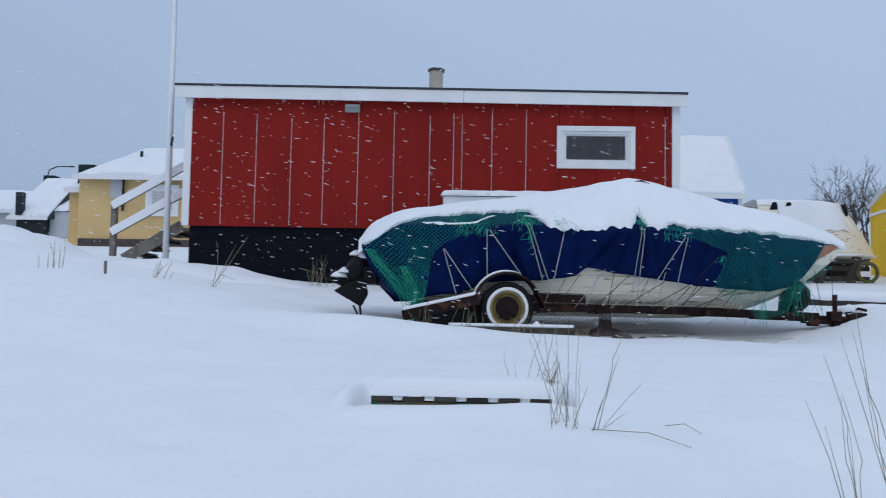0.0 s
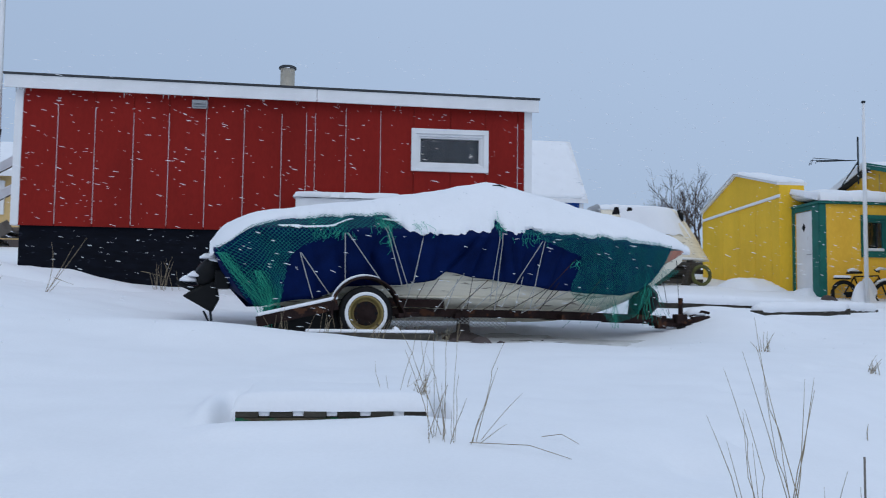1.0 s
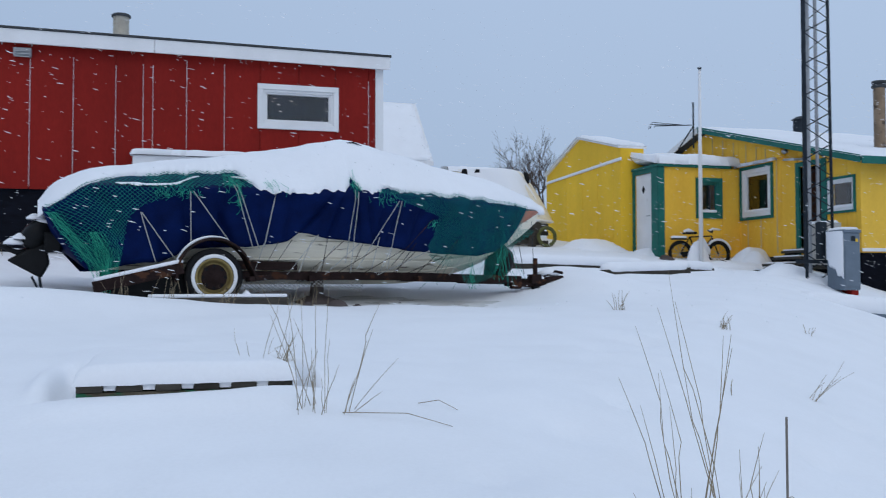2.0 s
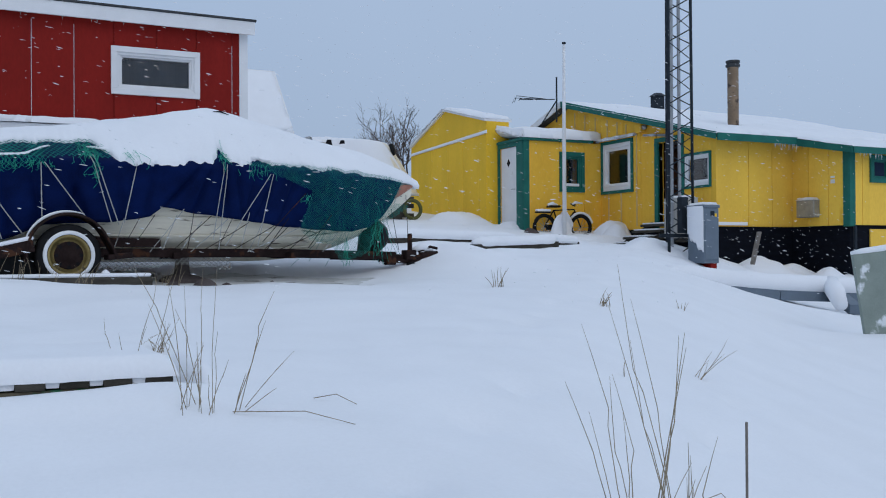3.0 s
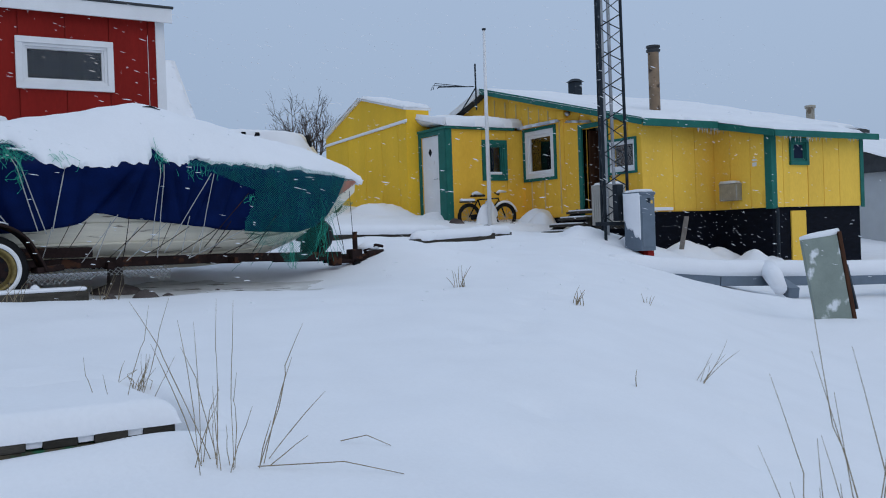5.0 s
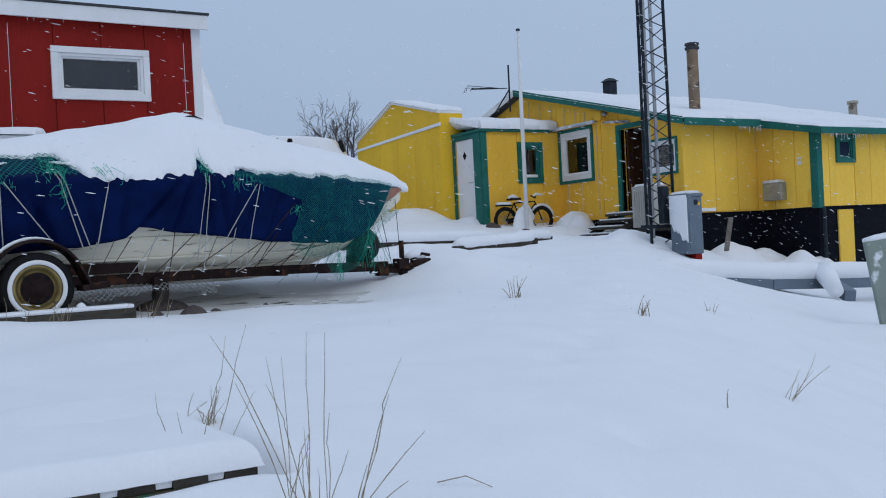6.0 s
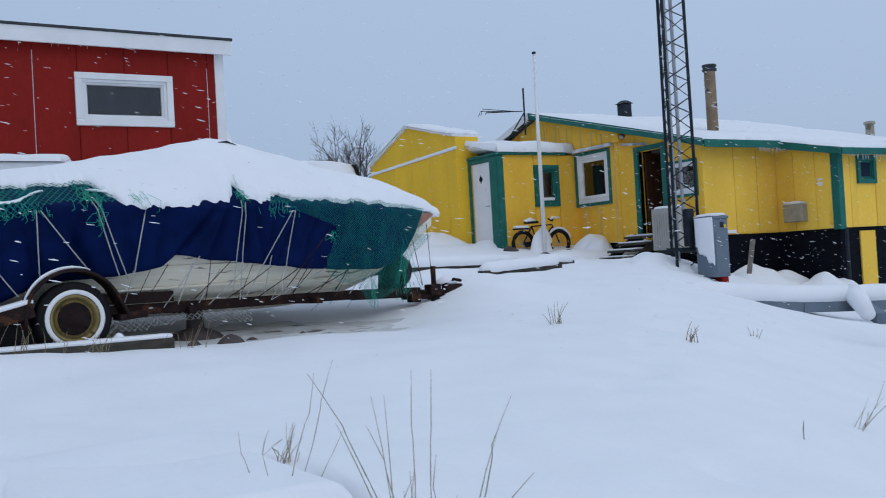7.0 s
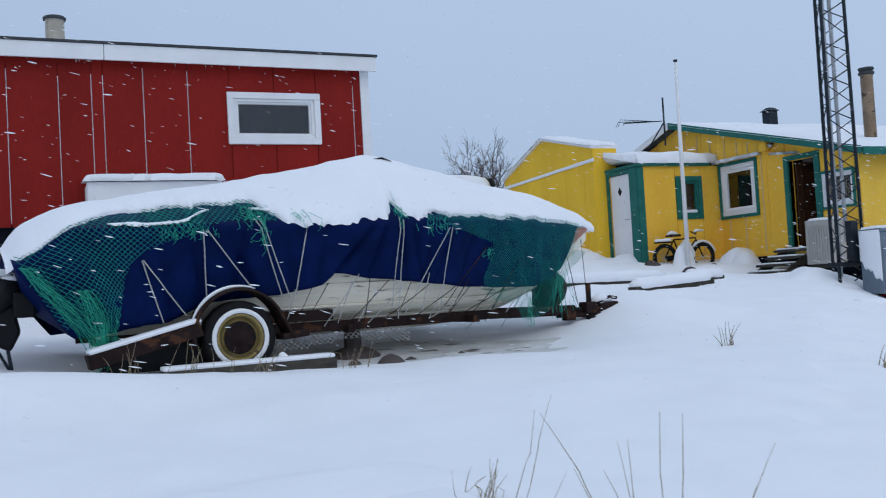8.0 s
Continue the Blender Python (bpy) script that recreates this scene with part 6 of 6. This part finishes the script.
part("chimney", Mesh().box(-14.05, -13.45, 30.2, 30.7, 3.0, 6.72), SLATE, h2b, bevel=0.02)
h3 = far_house("grey house with a dark front and steep snowy roof", -19.55, -18.3, 37, 42, 4.0, 5.4, 7.55, DARKGREEN, 40, 0.15, 0.25)
part("grey_front", Mesh().box(-18.25, -17.55, 37.4, 41.5, 4.0, 5.75), PALEGREY, h3, "pale grey gable wing")
part("wing_snow", snow_slab(lambda u, v: (-18.35 + 0.9 * u, 37.3 + 4.0 * v, 5.76 + 1.5 * v), 10, 10, 0.10, 5), SNOW, h3, smooth=True)
part("chimney", Mesh().box(-19.5, -19.2, 36.75, 37.05, 5.4, 6.5), SLATE, h3)
part("chimney", Mesh().box(-20.3, -19.75, 41.0, 41.6, 6.3, 7.85), SLATE, h3)
h4 = far_house("distant snow-covered house at the road", -24.6, -21.6, 42, 47, 4.5, 6.2, 7.5, PALEGREY, 44.5, 0.6)
lamp = thing("street_lamp", "curved grey street lamp above the roofs", "street lamp", (-19.2, 39.8, 4.6))
part("pole", Mesh().tube([(-19.4, 42.5, 4.6), (-19.4, 42.5, 7.9), (-19.25, 42.5, 8.35), (-18.9, 42.5, 8.5), (-18.3, 42.5, 8.52)], [0.05, 0.04, 0.03, 0.03, 0.025], 8), SLATE, lamp, smooth=True)
part("head", Mesh().box(-18.35, -18.0, 42.45, 42.55, 8.48, 8.54), SLATE, lamp, bevel=0.03)
lamp.location.x -= 1.45
h5 = far_house("white house partly hidden behind the yellow one", 26.5, 34, 15.0, 22, 0.0, 3.3, 4.6, PALEGREY, 18.5, 0.0)
window(h5, "x", 14.98, 27.2, 28.6, 0.9, 1.7, WHITE, WHITE, trim=0.08, rail=0.05)
# flat dark sheet for the unlit inside of this window
part("window_backing", Mesh().box(27.3, 28.5, 14.985, 14.992, 1.0, 1.6), ROOM, h5)
hill = Mesh().grid(lambda u, v: (190 + 500 * u, 190 + 260 * v - 120 * u, 2 + 40 * math.sin(min(1, u * 2.2) * 1.57) * math.sin(1.57 * v) * (1 + 0.25 * nz(u * 9, v * 5, 2)) + 5 * nz(u * 26, v * 16)), 60, 30)
tagged(link("backdrop", hill, HILLM, smooth=True), "distant snowy hillside in the haze", "hill", kind="structure")

# ---- dry grass and weeds ----


def tuft(name, x, y, n, h, spread_r, lean, seed, label, r=0.0032, low=0.35):
    rr = random.Random(seed)
    m = Mesh()
    for _ in range(n):
        a = rr.uniform(0, 6.283)
        q = abs(rr.gauss(0, spread_r))
        bx0, by0 = x + q * math.cos(a), y + q * math.sin(a) * 0.6
        z = ground_z(bx0, by0) - 0.02
        ln = h * rr.uniform(low, 1.0)
        dx, dy = rr.gauss(lean, 0.20), rr.gauss(0, 0.16)
        bend = rr.gauss(0, 0.17)
        pts = [(bx0 + dx * ln * t + bend * ln * t * t, by0 + dy * ln * t, z + ln * t * (1 - 0.12 * t)) for t in (0, 0.25, 0.5, 0.75, 1)]
        if rr.random() < 0.07:
            k = pts[2]
            pts = pts[:3] + [(k[0] + rr.choice((-1, 1)) * ln * 0.22, k[1], k[2] + 0.02), (k[0] + rr.choice((-1, 1)) * ln * 0.4, k[1], k[2] - 0.06)]
        m.tube(pts, [r, r, r * 0.85, r * 0.7, r * 0.35], 4, caps=False)
    solo(name, m, STRAW, label, "dry grass", kind="stuff")


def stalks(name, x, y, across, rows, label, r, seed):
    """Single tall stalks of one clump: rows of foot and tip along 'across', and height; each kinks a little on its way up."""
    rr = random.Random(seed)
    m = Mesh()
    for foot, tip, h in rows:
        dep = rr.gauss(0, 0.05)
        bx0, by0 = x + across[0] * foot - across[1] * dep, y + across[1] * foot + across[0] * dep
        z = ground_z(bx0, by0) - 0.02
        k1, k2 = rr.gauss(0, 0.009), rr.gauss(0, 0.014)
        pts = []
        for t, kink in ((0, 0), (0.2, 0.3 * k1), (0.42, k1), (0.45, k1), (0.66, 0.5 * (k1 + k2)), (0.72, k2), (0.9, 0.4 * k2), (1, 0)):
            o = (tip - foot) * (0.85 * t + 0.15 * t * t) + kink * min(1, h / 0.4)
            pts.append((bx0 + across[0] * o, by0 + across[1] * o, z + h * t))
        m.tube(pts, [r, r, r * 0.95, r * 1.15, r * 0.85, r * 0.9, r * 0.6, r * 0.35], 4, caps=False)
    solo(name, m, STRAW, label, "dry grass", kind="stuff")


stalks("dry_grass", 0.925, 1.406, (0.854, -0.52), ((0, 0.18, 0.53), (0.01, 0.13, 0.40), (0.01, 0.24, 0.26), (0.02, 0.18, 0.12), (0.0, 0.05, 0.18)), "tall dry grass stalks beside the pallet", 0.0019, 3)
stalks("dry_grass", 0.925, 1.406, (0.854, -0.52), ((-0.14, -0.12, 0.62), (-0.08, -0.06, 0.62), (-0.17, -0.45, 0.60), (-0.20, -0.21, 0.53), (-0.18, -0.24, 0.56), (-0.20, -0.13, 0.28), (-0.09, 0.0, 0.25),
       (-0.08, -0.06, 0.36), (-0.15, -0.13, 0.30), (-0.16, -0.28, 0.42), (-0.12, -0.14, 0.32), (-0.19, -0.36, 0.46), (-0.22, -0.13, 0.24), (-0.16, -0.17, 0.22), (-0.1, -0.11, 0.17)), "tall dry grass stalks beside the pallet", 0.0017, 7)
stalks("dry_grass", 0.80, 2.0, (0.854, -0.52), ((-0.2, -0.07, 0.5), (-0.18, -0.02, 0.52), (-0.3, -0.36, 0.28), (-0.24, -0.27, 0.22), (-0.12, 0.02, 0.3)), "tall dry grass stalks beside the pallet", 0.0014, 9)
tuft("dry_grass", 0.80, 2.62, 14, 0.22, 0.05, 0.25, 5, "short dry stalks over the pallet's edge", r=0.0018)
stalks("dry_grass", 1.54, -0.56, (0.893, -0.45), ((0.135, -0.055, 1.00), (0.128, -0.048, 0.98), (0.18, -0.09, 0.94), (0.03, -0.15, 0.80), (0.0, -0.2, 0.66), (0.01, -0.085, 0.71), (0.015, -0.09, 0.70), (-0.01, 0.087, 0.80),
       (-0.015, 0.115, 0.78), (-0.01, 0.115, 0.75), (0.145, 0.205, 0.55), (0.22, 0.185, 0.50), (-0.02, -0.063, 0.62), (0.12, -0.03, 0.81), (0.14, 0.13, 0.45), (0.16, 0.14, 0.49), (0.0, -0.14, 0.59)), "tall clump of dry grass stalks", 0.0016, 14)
tuft("dry_grass", 1.54, -0.56, 46, 0.40, 0.045, -0.02, 15, "dense short straw at the foot of the clump", r=0.0017)
tuft("dry_grass", 2.15, 0.0, 7, 0.5, 0.12, 0.12, 16, "a few loose dry stalks", r=0.0022)
tuft("dry_grass", 4.67, 5.93, 10, 0.26, 0.06, 0.05, 17, "small tuft of dry grass in the snow", r=0.004)
tuft("dry_grass", 5.03, 4.62, 10, 0.20, 0.06, 0.2, 18, "small tuft of dry grass in the snow", r=0.004)
tuft("dry_grass", 4.45, 2.65, 6, 0.36, 0.09, 0.9, 19, "thin bent stalks lying over the snow", r=0.0022)
tuft("dry_grass", 3.6, 2.36, 2, 0.15, 0.02, 0.1, 20, "thin bent stalks lying over the snow")
tuft("dry_grass", 6.4, 5.2, 5, 0.14, 0.06, 0.1, 21, "small tuft of dry grass in the snow")
for k, (x, y) in enumerate(((0.25, 6.35), (0.75, 6.3), (1.45, 6.4), (-0.2, 6.3), (0.5, 6.5))):
    tuft("dry_grass", x, y, 9, 0.30, 0.09, 0.15, 30 + k, "dry straw along the trailer", r=0.0022)
tuft("dry_weed", -3.05, 8.6, 4, 0.80, 0.04, 0.65, 41, "leaning brown weed before the black wall", r=0.0045)
tuft("dry_weed", -2.1, 11.2, 12, 0.6, 0.2, 0.1, 42, "brown weeds against the black wall", r=0.004)
tuft("dry_weed", -0.75, 11.3, 14, 0.8, 0.2, 0.1, 43, "brown weeds against the black wall", r=0.004)
tuft("dry_weed", -5.2, 8.8, 6, 0.5, 0.15, 0.05, 44, "thin stalks on the snowbank", r=0.005)
tuft("dry_weed", -3.9, 9.0, 7, 0.35, 0.3, 0.3, 45, "thin stalks on the snowbank", r=0.004)
solo("stake", Mesh().tube([(1.72, -0.74, ground_z(1.72, -0.74) - 0.1), (1.72, -0.74, 1.13)], 0.0036, 6), WOODGREY, "thin bare stake standing in the snow", "stake")
for (xa, ya), (xb, yb), (xc, yc) in (((0.925, 1.40), (1.19, 1.245), (1.37, 1.135)), ((1.33, 1.57), (1.42, 1.52), (1.50, 1.47))):
    solo("bent_stalk", Mesh().tube([(xa, ya, ground_z(xa, ya) + 0.01), (xb, yb, ground_z(xb, yb) + 0.035), (xc, yc, ground_z(xc, yc) + 0.002)], [0.0022, 0.002, 0.0013], 5), STRAW, "broken stalk lying over the snow", "dry grass")
solo("stake", Mesh().tube([(-4.2, 8.0, 1.7), (-4.2, 8.0, ground_z(-4.2, 8.0) + 0.16)], 0.02, 6), WOODGREY, "short grey stake in the snowbank", "stake")

# ---- falling snow ----
rnd = random.Random(77)
flakes = Mesh()
for _ in range(5200):
    y = rnd.uniform(2.5, 15)
    x, z = rnd.uniform(-7 - 0.1 * y, 4 + 0.95 * y), rnd.uniform(1.2, 2.2 + 0.33 * y)
    if z < ground_z(x, y) + 0.25 or (abs(y - 7.6) < 1.3 and -1.6 < x < 5.4 and z < 3.2) or (y > 11.7 and x < 4):
        continue
    ln, r = rnd.uniform(0.012, 0.048), rnd.uniform(0.0012, 0.0034)
    d = Vector((1, rnd.gauss(0, 0.2), rnd.gauss(-0.2, 0.12))).normalized() * ln
    flakes.tube([(x, y, z), (x + d.x / 2, y + d.y / 2, z + d.z / 2), (x + d.x, y + d.y, z + d.z)], [r * 0.4, r, r * 0.4], 4)
tagged(link("falling_snow", flakes, SNOW), "snowflakes driven sideways by the wind", "snowflakes", kind="stuff")
